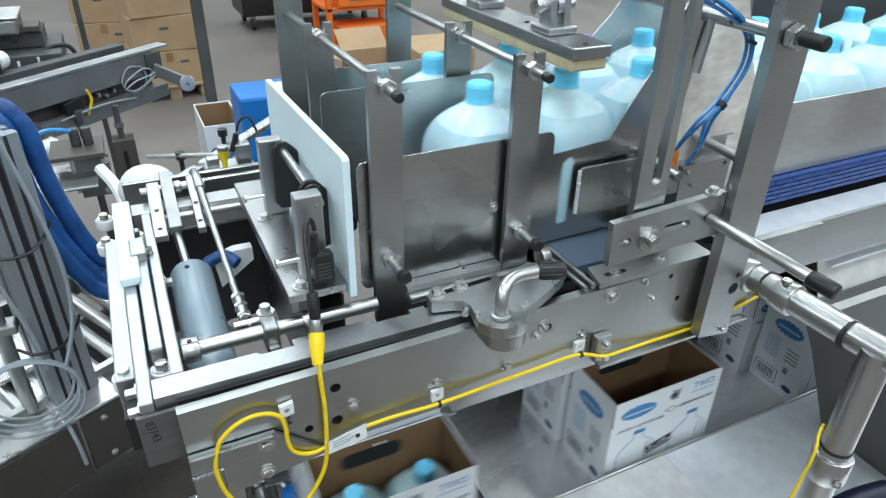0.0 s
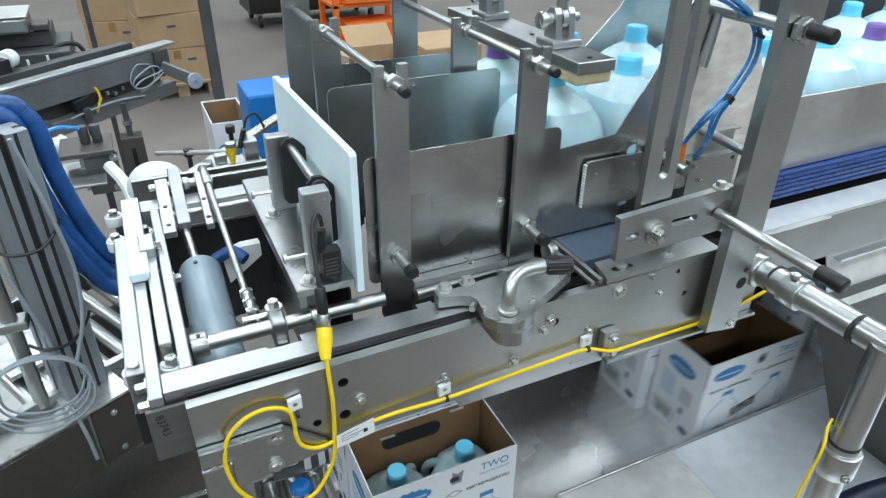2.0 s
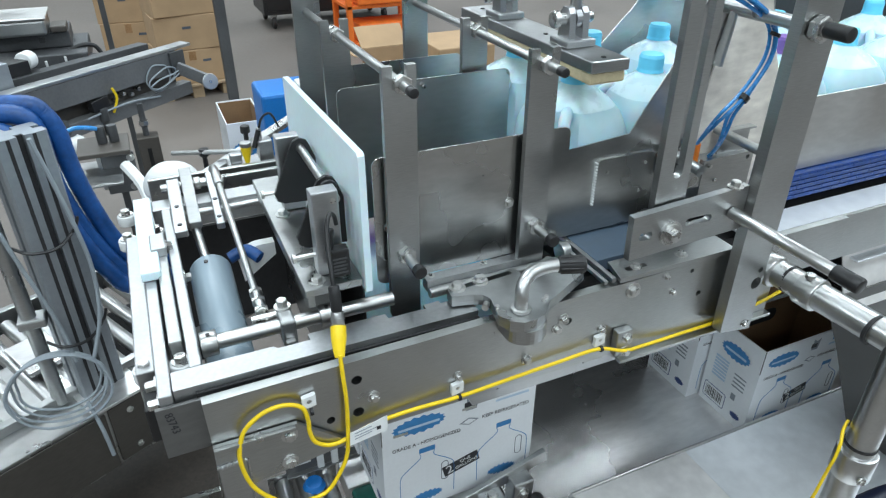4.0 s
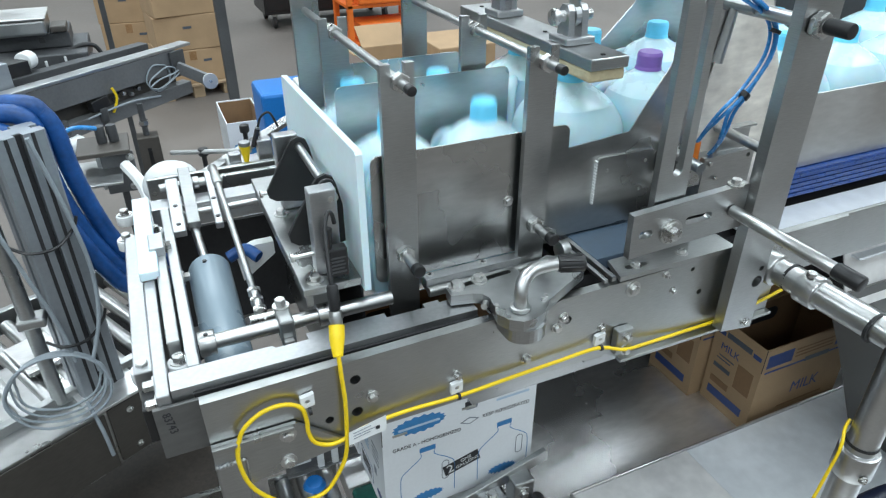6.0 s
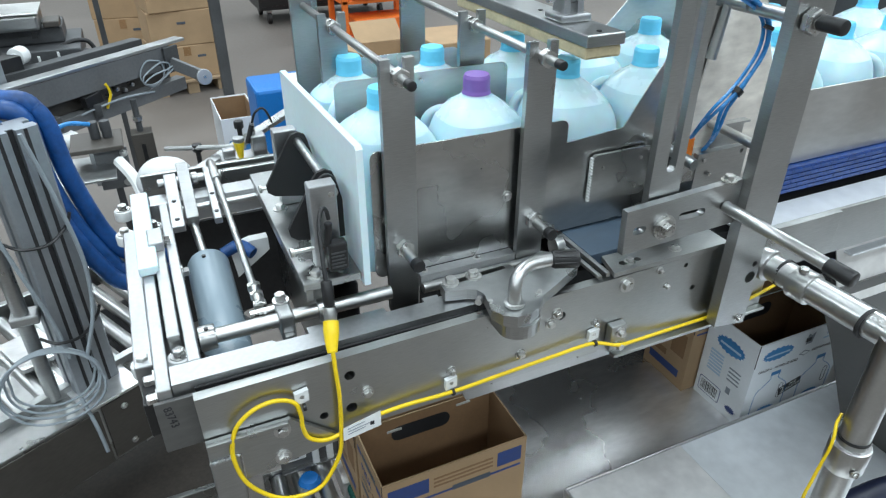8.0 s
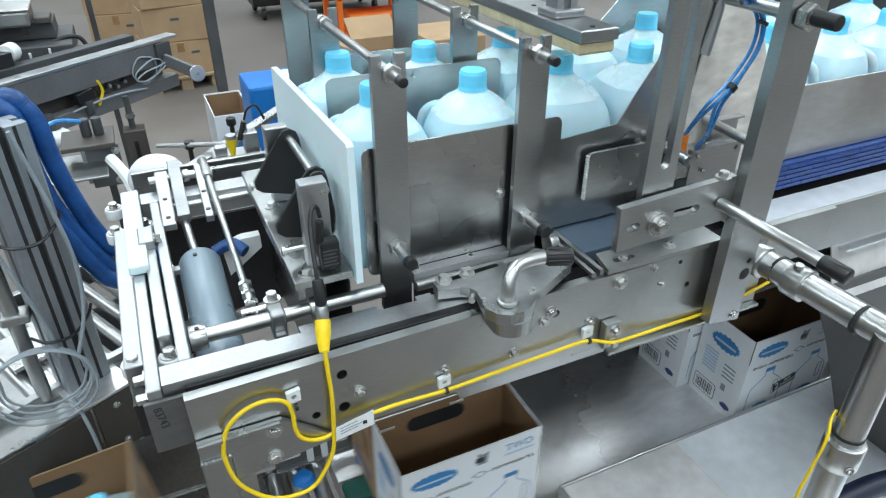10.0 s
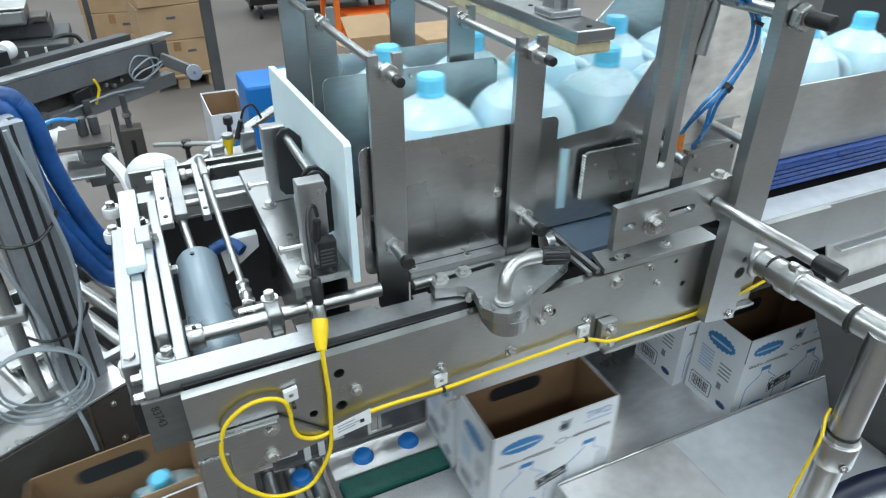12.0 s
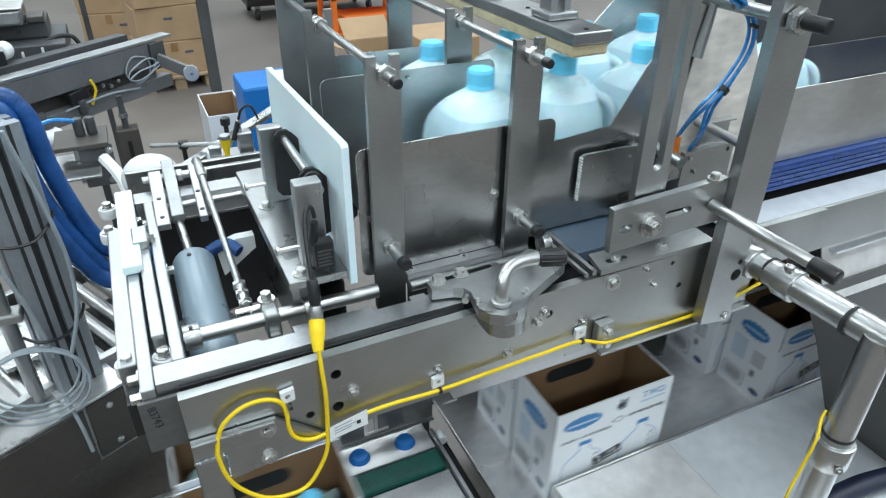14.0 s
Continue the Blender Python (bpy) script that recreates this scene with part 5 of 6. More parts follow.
    hood = thing("sealer_hood", "light grey sheet metal tape sealer hood", "machine hood", (-0.7, 2.3, 0.9))
    part("hood", block(-0.82, -0.617, 2.2, 2.4, 0.99, 1.045, 0.01), STEEL, hood)
    part("lid", block(-0.83, -0.61, 2.19, 2.41, 1.0455, 1.055, 0.004), LANE, hood)
    part("window", block(-0.65, -0.63, 2.1965, 2.1995, 0.965, 0.985, 0), BLACK, hood)
    part("body", block(-0.8, -0.552, 2.26, 2.45, 0.93, 0.9895, 0.006), PAINT_GREY, hood)
    part("side_box", block(-0.609, -0.555, 2.24, 2.35, 0.99, 1.012, 0.004), CABINET, hood)
    part("tape_roll", rod((-0.695, 2.0, 0.95), (-0.675, 2.045, 0.95), 0.03, 24, bevel=0.006), WHITE, hood, "white tape roll", True)
    part("tape_core", rod((-0.697, 1.996, 0.95), (-0.695, 2.0, 0.95), 0.014, 20), LABEL, hood)
    part("belt_arch", sweep([(-0.6, 2.2, 0.91), (-0.53, 2.24, 0.935), (-0.48, 2.25, 0.93), (-0.46, 2.25, 0.9)], 0.008, 8), RUBBER, hood, smooth=True)
    part("support", block(-0.85, -0.5, 2.15, 2.5, 0.86, 0.9295, 0.004), PAINT_GREY, hood)
    for k in range(4):
        part("white_tab", block(-0.7 + 0.06 * k, -0.692 + 0.06 * k, 2.05 + 0.04 * k, 2.056 + 0.04 * k, 0.9, 0.925, 0.001), WHITE, hood)
    for x in (-0.84, -0.53):
        part("stand", block(x, x + 0.03, 2.4, 2.43, 0, 0.86, 0.003), PAINT_GREY, hood)
    for k in range(3):
        q = a + e * (0.95 + 0.16 * k) + s * 0.03 - Vector((0, 0, 0.13))
        part("hanger_bolt", rod(q, q - Vector((0, 0, 0.05)), 0.016, 12, bevel=0.002), PAINT_GREY, t, smooth=True)
    bag = sweep([a + e * 1.02 + s * 0.06 - Vector((0, 0, 0.17)), a + e * 1.07 + s * 0.08 - Vector((0, 0, 0.2)), a + e * 1.13 + s * 0.07 - Vector((0, 0, 0.21))], 0.03, 10, steps=4)
    for v in bag.verts:
        v.co += Vector((noise.noise(v.co * 40), noise.noise(v.co * 43 + Vector((3, 1, 2))), noise.noise(v.co * 37))) * 0.012
    part("wrap_scrap", bag, WHITE, t, "crumpled clear film scrap", True)
    g = thing("guard_panel", "clear plastic machine guard with grey frame", "guard", (-0.9, 1.9, 0.9))
    for k in range(2):
        f = a + e * (0.55 + 0.4 * k) - s * 0.32
        part("guard_post", rod(f, f + Vector((0, 0, 1.0)), 0.016, 10), PAINT_GREY, g)
    t = thing("air_valve_unit", "grey valve unit with blue tube and knobs", "valve unit", (-0.45, 1.25, 0.75))
    part("bracket", block(-0.49, -0.41, 1.24, 1.3, 0.76, 0.87, 0.003), STEEL, t)
    part("plate", block(-0.53, -0.4, 1.2, 1.34, 0.87, 0.882, 0.002), CABINET, t)
    part("cover", block(-0.478, -0.395, 1.228, 1.236, 0.75, 0.866, 0.002), FRAME_GREY, t, "dark grey cover plate")
    for x, z in ((-0.405, 0.85), (-0.412, 0.765)):
        part("cover_bolt", bolt((x, 1.228, z), (0, -1, 0), 0.007, 0.006), BOLT, t)
    for x in (-0.465, -0.435):
        part("knob", rod((x, 1.28, 0.882), (x, 1.28, 0.93), 0.013, 14, bevel=0.002), PAINT_GREY, t, smooth=True)
    part("shelf", block(-0.6, -0.43, 1.12, 1.3, 0.82, 0.826, 0.001), STEEL, t)
    part("tube", sweep([(-0.47, 1.26, 0.93), (-0.52, 1.24, 0.945), (-0.57, 1.22, 0.93), (-0.62, 1.2, 0.9)], 0.006, 8), BLUE_TUBE, t, "blue air tube", True)
    part("chute", sweep([(-0.42, 1.2, 0.84), (-0.385, 1.12, 0.8), (-0.375, 1.05, 0.72), (-0.4, 1.0, 0.64)], 0.016, 8), WHITE, t, "white plastic strip", True)
    t = thing("plastic_bowl", "white plastic dome cover behind the frame", "cover", (-0.32, 0.8, 0.9))
    bm = bmesh.new()
    bmesh.ops.create_uvsphere(bm, u_segments=28, v_segments=14, radius=0.06)
    bmesh.ops.scale(bm, vec=(1, 0.9, 0.85), verts=bm.verts[:])
    bmesh.ops.translate(bm, vec=(-0.315, 0.84, 0.92), verts=bm.verts[:])
    for v in bm.verts:
        v.co += Vector((noise.noise(v.co * 14) * 0.012, 0, noise.noise(v.co * 11) * 0.01))
    part("dome", bm, WHITE, t, smooth=True)
    part("stand", rod((-0.315, 0.84, 0.0), (-0.315, 0.84, 0.88), 0.02, 14), STEEL, t, smooth=True)
    t = thing("adjusting_clamp", "black adjusting knobs on a steel rod", "clamp", (-0.1, 0.95, 0.9))
    part("rod", rod((-0.3, 1.0, 0.93), (-0.13, 0.86, 0.96), 0.006, 10), STEEL, t)
    for p in ((-0.23, 0.95, 0.93), (-0.12, 1.0, 0.955)):
        part("knob", rod(p, Vector(p) + Vector((0, 0, 0.02)), 0.012, 12, bevel=0.003), BLACK, t, smooth=True)
        part("knob_stem", rod(Vector(p) - Vector((0, 0, 0.05)), p, 0.006, 10), BLACK, t)
    part("slide_bar", beam((-0.24, 0.86, 0.92), (0.02, 1.06, 0.96), 0.03, 0.012), STEEL, t)
    t = thing("far_side_frame", "steel far side frame with white mounting plate", "machine frame", (-0.2, 0.7, 0.9))
    part("bar", block(-0.36, 0.6, 0.66, 0.672, 0.9, 1.01, 0.002), STEEL_X, t)
    part("mount_plate", block(-0.2, -0.1, 0.685, 0.74, 0.985, 1.0, 0.003), ALU, t)
    part("block", block(-0.135, -0.105, 0.69, 0.72, 1.0, 1.045, 0.003), ALU, t)
    part("block", block(-0.195, -0.17, 0.7, 0.72, 1.0, 1.02, 0.003), ALU, t)
    part("knob", rod((-0.128, 0.705, 1.045), (-0.128, 0.705, 1.07), 0.005, 10), BOLT, t)
    part("connector", rod((-0.16, 0.7, 1.0), (-0.16, 0.7, 1.035), 0.005, 14, r2=0.012), YELLOW, t, "yellow connector")
    part("connector_cap", rod((-0.16, 0.7, 1.035), (-0.16, 0.7, 1.045), 0.012, 14, bevel=0.002), ALU, t)
    part("plug", rod((-0.142, 0.7, 1.03), (-0.128, 0.705, 1.065), 0.0055, 12), BLACK, t)
    part("lead", sweep([(-0.128, 0.705, 1.065), (-0.118, 0.705, 1.09), (-0.1, 0.7, 1.098), (-0.088, 0.69, 1.07)], 0.0025, 8), BLACK, t)
    part("box_cover", block(-0.045, 0.125, 0.615, 0.7, 1.135, 1.166, 0.005), WHITE, t, "white plastic box cover")
    part("box_panel", block(-0.042, 0.122, 0.618, 0.698, 1.012, 1.1345, 0.002), DULL, t, "dull steel box panel")
    t = thing("lower_cross_frame", "inner frame, added shade sheets and white linkage under the shuttle", "machine frame", (-0.2, 0.35, 0.7))
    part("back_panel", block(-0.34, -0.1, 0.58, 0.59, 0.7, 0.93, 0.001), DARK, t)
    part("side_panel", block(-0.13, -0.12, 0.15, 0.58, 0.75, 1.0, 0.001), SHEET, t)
    # added sheets that hide the lit floor, so the gaps look shaded
    part("bay_wall", block(-0.0925, -0.0885, 0.13, 0.56, 0.72, 1.012, 0.001), DARK, t, "added dark sheet for the shade inside the bay")
    part("inner_skirt", block(-0.3, 0.25, 0.076, 0.08, 0.8, 0.93, 0.001), DULL, t, "added dull plate for the shade in the beam gap")
    part("link_plate", slab([(-0.23, 0.885), (-0.237, 0.944), (-0.2, 0.955), (-0.168, 0.955), (-0.168, 0.93)], 0.02, "y", 0.42), WHITE, t, "white plastic linkage plate")
    part("elbow", sweep([(-0.25, 0.42, 0.94), (-0.22, 0.42, 0.95), (-0.2, 0.4, 0.94)], 0.011, 10), BLUE_HOSE, t, "dark blue elbow fitting", True)


case_line()


# ---------- under the drop ----------
def under_drop():
    t = thing("machine_stand", "welded square steel leg under the side plate", "leg", (-0.28, 0.05, 0))
    part("tube", block(-0.339, -0.301, -0.0095, 0.035, 0, 0.887, 0.003), STEEL, t)
    rng = random.Random(6)
    bead = [(-0.339 + 0.0048 * k, -0.01 + rng.uniform(-0.0008, 0.0008), 0.8885 + rng.uniform(-0.0012, 0.0012)) for k in range(9)]
    part("weld_bead", sweep(bead, lambda u: 0.0024 + 0.0007 * math.sin(u * 50), 8, steps=4), ALU, t, "pale weld bead", True)
    t = thing("transfer_rollers", "bright steel transfer rollers between the belts", "roller unit", (-0.17, 0.3, 0.2))
    for x in (-0.222, -0.172, -0.122):
        part("roller", rod((x, 0.12, 0.251), (x, 0.495, 0.251), 0.0195, 20, bevel=0.002), BRIGHT, t, smooth=True)
    part("frame", block(-0.255, -0.09, 0.105, 0.118, 0.2, 0.262, 0.002), DARK, t)
    part("end_bar", block(-0.255, -0.09, 0.4965, 0.499, 0.2, 0.28, 0.001), STEEL, t)
    t = thing("suction_rail", "steel rail with blue rubber suction cups", "suction rail", (0.0, 0.4, 0.27))
    part("rail", slab([(-0.21, 0.283), (0.215, 0.283), (0.215, 0.385), (-0.21, 0.385)], 0.005, "y", 0.487, [rounded(0.036, 0.056, 0.3, 0.345, 0.002), slot(-0.06, -0.035, 0.315, 0.006)]), DULL, t)
    part("lip", block(-0.21, 0.215, 0.4755, 0.4865, 0.279, 0.2825, 0.0005), ALU, t)
    part("window_frame", slab(rounded(0.028, 0.064, 0.293, 0.353, 0.002), 0.003, "y", 0.4838, [rounded(0.036, 0.056, 0.3, 0.345, 0.002)]), ALU, t)
    part("limit_switch", block(-0.205, -0.15, 0.4755, 0.4865, 0.315, 0.345, 0.003), WHITE, t, "white plastic limit switch")
    part("switch_slot", block(-0.186, -0.168, 0.4745, 0.476, 0.323, 0.337, 0.0005), BLACK, t)
    for x in (-0.135, -0.1):
        part("spacer", block(x, x + 0.016, 0.477, 0.4865, 0.284, 0.35, 0.001), WHITE, t)
    for x in (-0.155, 0.0, 0.12):
        part("suction_cup", rod((x, 0.446, 0.2685), (x, 0.446, 0.28), 0.027, 24, r2=0.02), BLUE_BIN, t, "blue rubber suction cup", True)
    for x in (-0.2, 0.19):
        part("stand", block(x, x + 0.02, 0.4925, 0.512, 0.0, 0.36, 0.002), STEEL, t)
    t = thing("case_lifter", "steel case lifter arm with clamp blocks", "lifter", (0.1, 0.1, 0.2))
    part("arm", beam((0.02, 0.105, 0.47), (0.26, 0.118, 0.52), 0.012, 0.028), STEEL, t)
    part("block", block(0.1, 0.15, 0.07, 0.112, 0.435, 0.49, 0.004), ALU, t)
    part("block", block(0.17, 0.215, 0.08, 0.118, 0.43, 0.505, 0.004), STEEL, t)
    part("bolt", bolt((0.125, 0.09, 0.49), (0, 0, 1), 0.009, 0.007), BOLT, t)
    part("bolt", bolt((0.19, 0.08, 0.48), (0, -1, 0), 0.008, 0.007), BOLT, t)
    part("blue_pad", rod((0.125, 0.066, 0.42), (0.15, 0.066, 0.42), 0.018, 14), BLUE_BIN, t, "blue plastic pad", True)
    part("knob", rod((0.212, 0.07, 0.39), (0.218, 0.07, 0.465), 0.013, 14, bevel=0.003), BLACK, t, smooth=True)
    part("post", block(0.13, 0.16, 0.085, 0.112, 0.22, 0.44, 0.002), STEEL, t)
    t = thing("guide_angle", "pale steel angle rail under the side plate", "rail", (0.2, 0.05, 0.8))
    part("rail", slab([(0.03, 0.855), (0.06, 0.78), (0.355, 0.78), (0.36, 0.855)], 0.015, "y", 0.06), ALU, t)
    part("hanger", block(0.24, 0.28, 0.016, 0.06, 0.84, 0.866, 0.002), STEEL, t)
    t = thing("guide_wall", "tall dull steel side wall of the case line", "machine plate", (1.6, 0.1, 0.3))
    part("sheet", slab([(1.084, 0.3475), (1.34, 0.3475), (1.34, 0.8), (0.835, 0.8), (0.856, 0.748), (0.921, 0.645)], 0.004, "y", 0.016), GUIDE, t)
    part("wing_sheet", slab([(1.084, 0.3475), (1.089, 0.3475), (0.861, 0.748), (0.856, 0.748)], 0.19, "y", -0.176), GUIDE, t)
    t = thing("chute_sheet", "folded stainless chute sheet under the conveyor rail", "machine plate", (1.2, -0.05, 0.8))
    part("sheet", block(-0.62, 1.0, -0.0015, 0.0015, -0.1, 0.06, 0.0005, m=pose(1.5, 0.045, 0.85, -20, 0, 0)), FRONT, t)
    part("rim", block(0.9, 2.5, 0.03, 0.125, 0.862, 0.866, 0.001), SIDE, t)
    t = thing("sheet_hose", "dark navy hose lying on the side sheet", "hose", (0.8, -0.2, 0.35))
    part("hose", sweep([(0.799, -0.17, 0.372), (0.884, -0.171, 0.372), (0.952, -0.174, 0.372), (1.021, -0.185, 0.372)], 0.024, 12, steps=6), NAVY_HOSE, t, smooth=True)
    t = thing("bottle_pack", "dark red plastic pack beside the case line", "pack", (1.45, 0.2, 0.28))
    for k in range(3):
        part("bottle", rod((1.62 + 0.05 * k, 0.2, 0.29), (1.62 + 0.05 * k, 0.2, 0.45), 0.024, 14, bevel=0.006), RED, t, smooth=True)


under_drop()


# ---------- far hall ----------
def stack(x, y, n, w, d, h, turn, mat=KRAFT):
    R = Matrix.Translation((x, y, 0)) @ pose(0, 0, 0, 0, 0, turn)
    p = thing("pallet", "low wooden pallet on the floor", "pallet", (x, y, 0), group="pallets")
    for k in range(5):
        part("board", block(-w * 0.6, w * 0.6, -d * 0.6 + k * d * 0.27, -d * 0.6 + k * d * 0.27 + d * 0.2, 0.085, 0.1, 0.001, m=R), WOOD, p)
    for k in (-0.5, 0.0, 0.5):
        part("runner", block(k * w - 0.04, k * w + 0.04, -d * 0.55, d * 0.6, 0.0, 0.0848, 0.001, m=R), WOOD, p)
    rng = random.Random(n)
    for k in range(n):
        b = thing("storage_box", "closed brown cardboard box with taped flaps", "box", (x, y, 0.1 + k * h), group="stacked boxes")
        j = R @ pose(rng.uniform(-0.01, 0.01), rng.uniform(-0.01, 0.01), 0, 0, 0, rng.uniform(-2, 2))
        part("box_body", block(-w / 2, w / 2, -d / 2, d / 2, 0.1005 + k * h, 0.099 + (k + 1) * h, 0.006, m=j), mat, b)
        if k % 3 == 0:
            part("tape", block(-0.025, 0.025, -d / 2 - 0.002, -d / 2 - 0.0005, 0.1005 + (k + 0.7) * h, 0.09 + (k + 1) * h, 0, m=j), TAPE, b)
        u = rng.uniform(-0.12, 0.08)
        part("marking", block(u, u + 0.06, -d / 2 - 0.002, -d / 2 - 0.0005, 0.1005 + (k + 0.62) * h, 0.1005 + (k + 0.69) * h, 0, m=j), INK_TEXT, b)



def far_hall():
    stack(-0.02, 4.72, 5, 0.44, 0.4, 0.24, 8)
    stack(-0.36, 5.75, 5, 0.42, 0.45, 0.27, -6)
    t = thing("steel_post", "tall dark painted steel post on the floor", "post", (0.226, 4.17, 0))
    part("post", block(0.175, 0.245, 4.1, 4.17, 0.07, 3.2, 0.004), PAINT_GREY, t)
    part("foot", rod((0.21, 4.135, 0.0), (0.21, 4.135, 0.0695), 0.02, 12), PAINT_GREY, t)
    t = thing("steel_post", "tall grey painted steel post on the floor", "post", (-0.445, 3.0, 0))
    part("post", block(-0.458, -0.433, 3.0, 3.03, 0, 3.2, 0.003), PAINT_GREY, t)
    t = thing("blue_bin", "blue plastic drive box behind the machine", "box", (0.1, 1.65, 0.6))
    part("shell", block(0.02, 0.25, 1.6, 1.8, 0.6, 0.855, 0.012), BLUE_BIN, t)
    part("stand", block(0.06, 0.2, 1.64, 1.76, 0, 0.6, 0.003), STEEL, t)
    t = thing("spare_carton", "open white printed carton with a brown inside", "carton", (0.0, 2.05, 0.3))
    for b in ((-0.07, 0.08, 2.0, 2.004), (-0.07, 0.08, 2.3, 2.304), (-0.07, -0.066, 2.004, 2.3), (0.076, 0.08, 2.004, 2.3)):
        part("side", block(*b, 0.22, 0.635, 0), CARTON, t)
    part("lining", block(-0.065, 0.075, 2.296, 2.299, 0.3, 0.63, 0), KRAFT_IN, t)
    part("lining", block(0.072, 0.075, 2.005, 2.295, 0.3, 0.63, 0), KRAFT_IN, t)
    for u in (0.0,):
        part("badge", slab(badge(u - 0.01, 0.52, 0.05, 0.032), 0.001, "y", 1.9985), INK_BLUE, t)
    for k in range(4):
        part("print", block(-0.05, 0.03, 1.9985, 1.9995, 0.43 - 0.03 * k, 0.44 - 0.03 * k, 0), INK_GREY, t)
    part("stand", block(-0.04, 0.1, 2.02, 2.28, 0, 0.2195, 0.003), STEEL, t)
    t = thing("tool_cart", "black steel tool cart on castors", "cart", (1.05, 6.6, 0))
    part("cabinet", block(0.9, 2.3, 6.5, 7.1, 0.14, 1.0, 0.01), BLACK, t)
    for k in range(4):
        part("drawer", block(0.93, 2.27, 6.492, 6.499, 0.18 + 0.2 * k, 0.36 + 0.2 * k, 0.003), BLACK, t)
    for x in (1.0, 2.2):
        for y in (6.55, 7.05):
            part("castor", rod((x - 0.02, y, 0.06), (x + 0.02, y, 0.06), 0.06, 18, bevel=0.01), RUBBER, t)
            part("castor_fork", block(x - 0.03, x + 0.03, y - 0.02, y + 0.02, 0.1, 0.14, 0.002), STEEL, t)
    t = thing("orange_rack", "orange steel parts rack with bins", "rack", (1.8, 5.5, 0))
    for x in (1.45, 2.12):
        for y in (5.4, 5.85):
            part("upright", block(x, x + 0.05, y, y + 0.05, 0, 1.5, 0.004), ORANGE, t)
    for z in (0.02, 0.35, 0.72, 1.1):
        part("shelf", block(1.45, 2.17, 5.4, 5.9, z, z + 0.03, 0.004), ORANGE, t)
        part("bin", block(1.55, 2.08, 5.38, 5.7, z + 0.031, z + 0.2, 0.015), ORANGE, t)
        part("bin_slot", block(1.66, 1.95, 5.376, 5.3795, z + 0.09, z + 0.12, 0), KRAFT_IN, t)
    t = thing("open_box", "open brown cardboard box with raised flaps", "box", (1.3, 3.6, 0))
    for b in ((1.1, 1.45, 3.5, 3.506), (1.1, 1.45, 3.9, 3.906), (1.1, 1.106, 3.506, 3.9), (1.444, 1.45, 3.506, 3.9)):
        part("side", block(*b, 0.0, 0.38, 0), KRAFT, t)
    part("flap", block(1.1, 1.45, -0.2, 0.0, -0.003, 0.003, 0, m=pose(0, 3.498, 0.382, 25)), CARTON, t)
    part("badge", slab(badge(1.2, 0.25, 0.06, 0.035), 0.001, "y", 3.4985), INK_BLUE, t)
    part("flap", block(1.1, 1.45, 0.0, 0.2, -0.003, 0.003, 0, m=pose(0, 3.908, 0.382, 35)), KRAFT, t)
    part("flap", block(-0.2, 0.0, 3.5, 3.9, -0.003, 0.003, 0, m=pose(1.098, 0, 0.382, 0, 20, 0)), KRAFT, t)
    t = thing("storage_box", "closed brown cardboard box with taped flaps", "box", (1.8, 3.8, 0), group="stacked boxes")
    part("box_body", block(1.56, 2.0, 3.6, 4.1, 0, 0.4, 0.008), KRAFT, t)
    part("tape", block(1.75, 1.81, 3.598, 3.5995, 0.25, 0.39, 0), KRAFT_IN, t)
    t = thing("work_bench", "dark steel workbench against the far wall", "bench", (4.5, 8.5, 0))
    part("top", block(3.2, 6.0, 8.2, 9.0, 0.86, 0.92, 0.006), PAINT_GREY, t)
    for x in (3.3, 5.8):
        part("leg", block(x, x + 0.06, 8.3, 8.9, 0, 0.86, 0.003), PAINT_GREY, t)


far_hall()


# ---------- movement ----------
DROPS = [-0.8, 1.44, 3.75, 5.93, 8.35, 10.55, 12.85, 15.2, 17.5]
CASES = [-0.8, 1.43, 3.75, 5.95, 8.4, 10.65, 12.97, 15.27, 17.57]  # the cartons' own beat
LEAVE = [0.03, 0.2, -0.15, 0.2, 0.1, 0.0, 0.0, 0.0, 0.0]  # how much later its filled carton goes
WAIT = [0.0, 0.12, 0.1, 0.15, 0.05, 0.0, 0.05, 0.0, 0.0]  # how much later its carton comes
EARLY = [0.22, 0.1, 0.0, -0.05, -0.05, -0.2, -0.12, 0.0, 0.0]  # how much sooner the next pair slides in
LANES = (0.219, 0.395)
TICKS = [round(0.1 * k, 1) for k in range(141)]


def between(table, u):
    """Linear reading of a small table of (time, value)."""
    if u <= table[0][0]:
        return table[0][1]
    for (a, p), (b, q) in zip(table, table[1:]):
        if u <= b:
            return p + (q - p) * (u - a) / (b - a)
    return table[-1][1]


# place of a carton's near-left edge along the line, in seconds before and after the release
CASE_X = [(-4.7, 1.9), (-4.3, 1.55), (-3.9, 1.16), (-3.75, 1.11), (-3.55, 0.99), (-3.3, 0.87), (-2.05, 0.87), (-1.9, 0.785), (-1.6, 0.525), (-1.3, 0.363), (-1.0, 0.17), (-0.85, 0.085), (-0.6, -0.05), (-0.5, -0.071),
          (0.5, -0.076), (0.75, -0.13), (0.95, -0.328), (1.15, -0.492), (1.4, -0.68), (2.0, -1.2), (3.0, -2.0), (4.0, -2.9)]
CASE_Z = [(-0.45, 0.0), (-0.12, 0.19), (0.35, 0.19), (0.55, -0.006), (0.85, -0.02), (1.5, -0.036)]
FALL = [(0.0, 0.0), (0.1, 0.05), (0.2, 0.196), (0.3, 0.44), (0.39, 0.75), (0.45, 1.0)]


def place_case(t, k):
    u = t - CASES[k]
    u = u - WAIT[k] if u < -0.02 - WAIT[k] else max(u, 0) if u < 0.0 else u
    gone = max(0.4, u - LEAVE[k]) if u > 0.4 else u
    return between(CASE_X, gone) + 0.156, 0.2765 + between(CASE_Z, u)


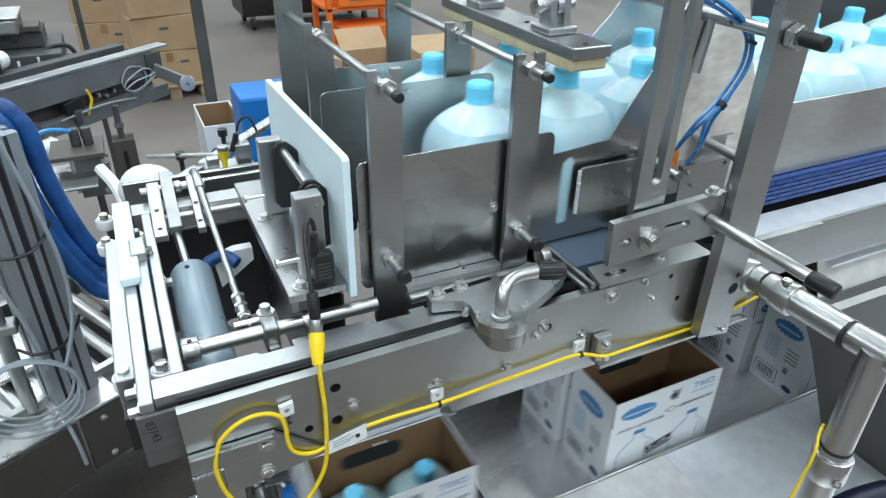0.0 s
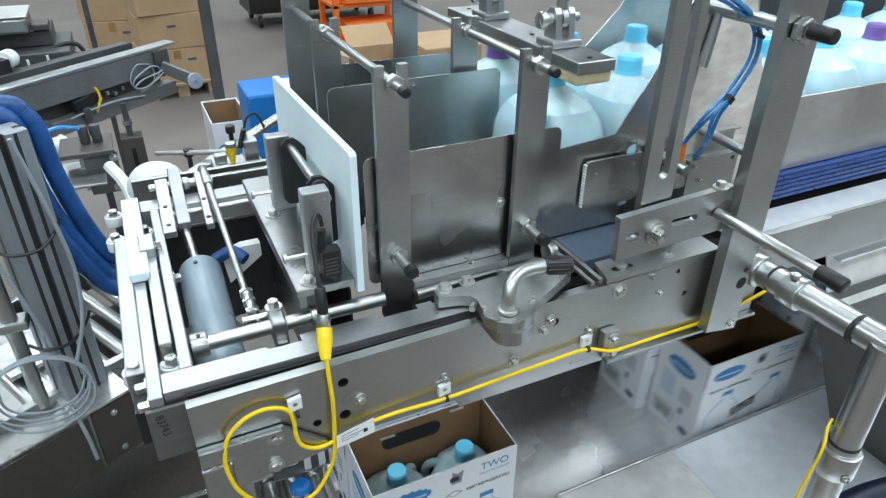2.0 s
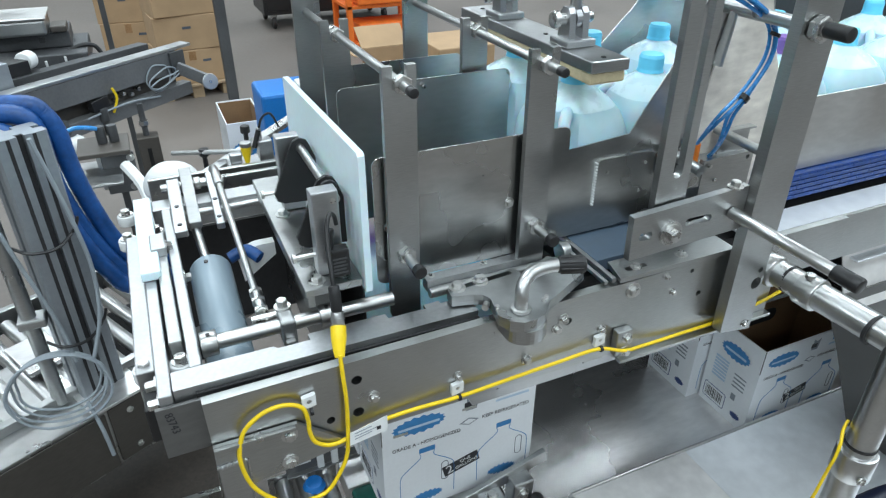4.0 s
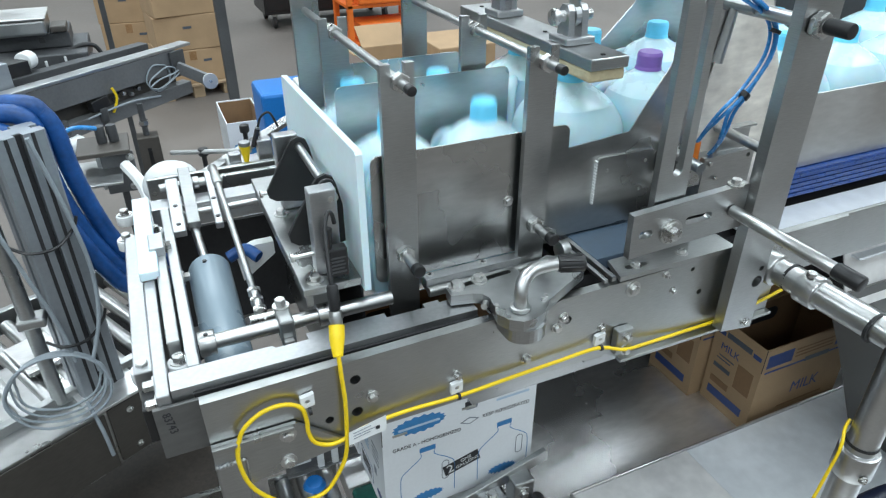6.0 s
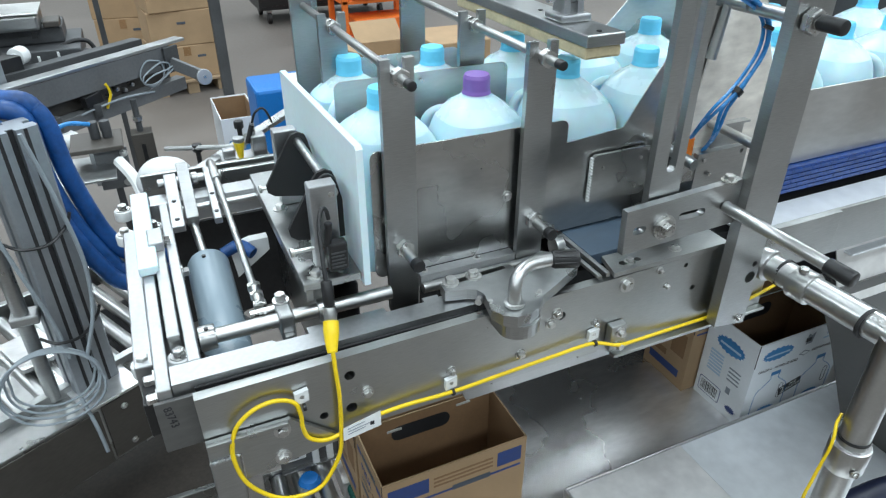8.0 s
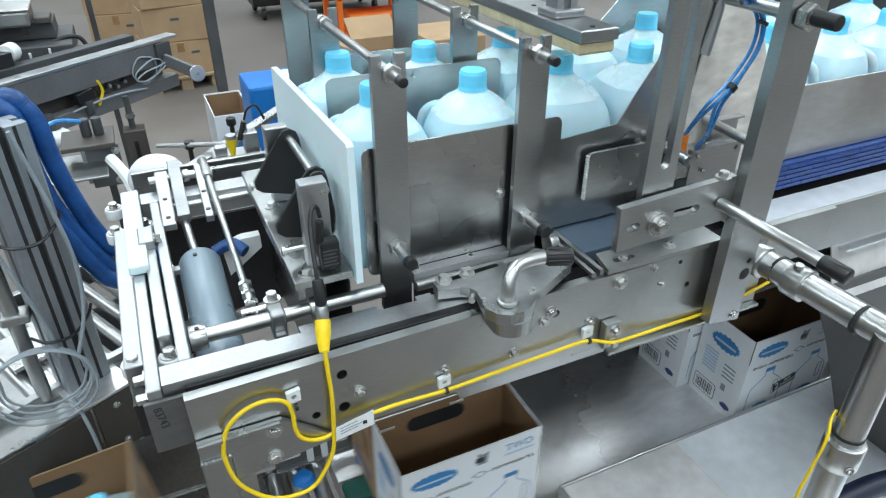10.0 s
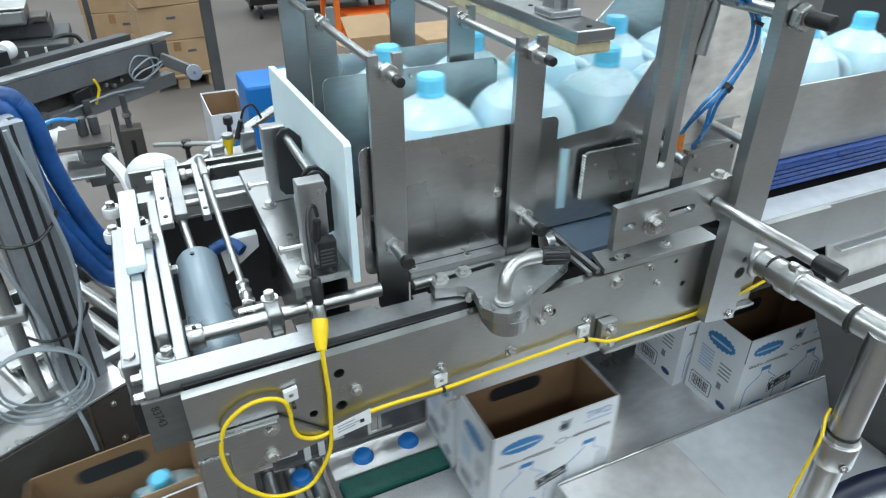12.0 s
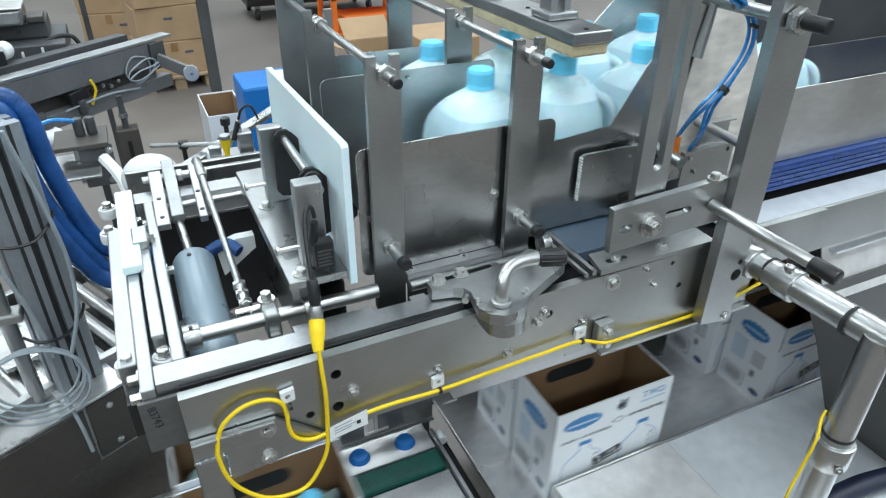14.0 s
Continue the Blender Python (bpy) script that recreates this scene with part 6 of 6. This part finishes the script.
def tilt(t, k):
    """Nose-down tilt of a filled carton on the sloping outfeed."""
    return between([(0.95, 0.0), (1.3, -6.0)], t - CASES[k] - LEAVE[k])


def line_shift(t):
    """How many pairs of jugs have entered the bay by t, counted from the pair of the second release."""
    done = 0.0
    for d, e in zip(DROPS[:-1], EARLY):
        done += between([(0.6, 0), (0.75, 0.13), (1.0, 0.4), (1.25, 0.7), (1.43, 0.97), (1.48, 1.0)], t - d + e)
    return done - 1


def still(ob, m):
    walk(ob, [(0, m), (14, m)])


def motions():
    # cartons, two lanes side by side
    kraft = {(0, 3): False, (0, 4): True, (1, 4): True, (1, 5): True}
    wanted = [(k, lane) for k in range(len(DROPS)) for lane in (0, 1)]
    browns = [w for w in wanted if kraft.get((w[1], w[0]), False)]
    whites = [w for w in wanted if w not in browns]
    boxes = {}
    for src, todo in ((KRAFT_CASE, browns), (WHITE_CASE, whites)):
        for w in todo:
            boxes[w] = src if w is todo[0] else copy_thing(src, Matrix())
    for k, d in enumerate(DROPS):
        for lane, y in enumerate(LANES):
            ob = boxes[(k, lane)]
            rows = []
            for t in TICKS:
                x, z = place_case(t, k)
                far = min(1, max(0, (x - 0.5) / 0.45))
                rows.append((t, pose(x + (0.024 - 0.04 * lane) * far, y + 0.012 * (1 - lane) * far, z, 0, tilt(t, k), 0)))
            walk(ob, rows)
    # jugs: pair k waits in line, stands in the bay, drops at its release and leaves in its carton
    purple = {(0, 4, 1), (1, 2, 0)}
    wanted = [(lane, k, n) for k in range(0, 13) for lane in (0, 1) for n in (0, 1) if k * 2 + n <= 18]
    jugs = {}
    for src, todo in ((JUG_PURPLE, [w for w in wanted if w in purple]), (JUG_BLUE, [w for w in wanted if w not in purple])):
        for w in todo:
            jugs[w] = src if w is todo[0] else copy_thing(src, Matrix())
    for lane, k, n in wanted:
        d = DROPS[k] if k < len(DROPS) else 99  # never released
        y = LANES[lane]
        turn = random.choice((0, 180, 90)) + random.uniform(-7, 7) if k < 7 else -90 + random.uniform(-7, 7)
        off = random.uniform(-0.004, 0.004)
        rows = []
        for t in TICKS:
            u = t - d
            if u < 0:
                x = max(0.312 * (k - 1 - line_shift(t)), 0) - 0.005 + 0.153 * n + off
                z = 1.008 + 0.007 * min(1, max(0, (x - 0.16) / 0.08))
            else:
                cx, cz = place_case(t, k)
                x = -0.005 + 0.153 * n + off if u < 0.3 else cx - 0.0765 + 0.153 * n
                z = max(1.008 - between(FALL, u), cz - 0.042 - (0.008 - 0.016 * n) * tilt(t, k) / -6)
            lean = Matrix.Translation((x, y, z)) @ pose(0, 0, 0, 0, tilt(t, k) if u > 0 else 0, 0)
            rows.append((t, lean @ pose(0, 0, 0, 0, 0, turn)))
        walk(jugs[(lane, k, n)], rows)
    # the carriage jolts, the press bar goes down, the flap is kicked
    for ob in CARRIAGE:
        base = ob.location.copy()
        rows = []
        for t in TICKS:
            s = sum(between([(-0.05, 0), (0.02, 1), (0.35, 1), (0.45, 0)], t - d) for d in DROPS)
            rows.append((t, Matrix.Translation(base + Vector((-0.008 * s, 0, 0)))))
        walk(ob, rows)
    rows, swing = [], []
    for t in TICKS:
        s = sum(between([(-0.3, 0), (-0.15, 1), (0.6, 1), (0.75, 0)], t - d) for d in DROPS)
        rows.append((t, pose(0, 0, 1.298 - 0.028 * s)))
        s = sum(between([(-0.05, 0), (0.02, 1), (0.35, 1), (0.45, 0)], t - d) for d in DROPS)
        f = sum(between([(0.2, 0), (0.4, -28), (1.41, -28), (1.49, 38), (1.58, 5), (1.7, 0)], t - d + e) for d, e in zip(DROPS, EARLY))
        swing.append((t, pose(-0.1135 - 0.008 * s, 0, HINGE, 0, 6 + f, 0)))
    walk(PRESS, rows)
    rows = []
    for t in TICKS:
        s = sum(between([(-0.4, 0), (-0.3, 1), (0.5, 1), (0.6, 0)], t - d) for d in DROPS)
        rows.append((t, pose(0, 0.0105 * s, 0)))
    walk(CLAMP_PANEL, rows)
    lifter = bpy.data.objects["case_lifter"]
    base = lifter.location.copy()
    walk(lifter, [(t, Matrix.Translation(base + Vector((0, 0, sum(max(0, place_case(t, k)[1] - 0.2765) for k in range(len(DROPS))) - 0.19)))) for t in TICKS])
    walk(FLAP, swing)


motions()
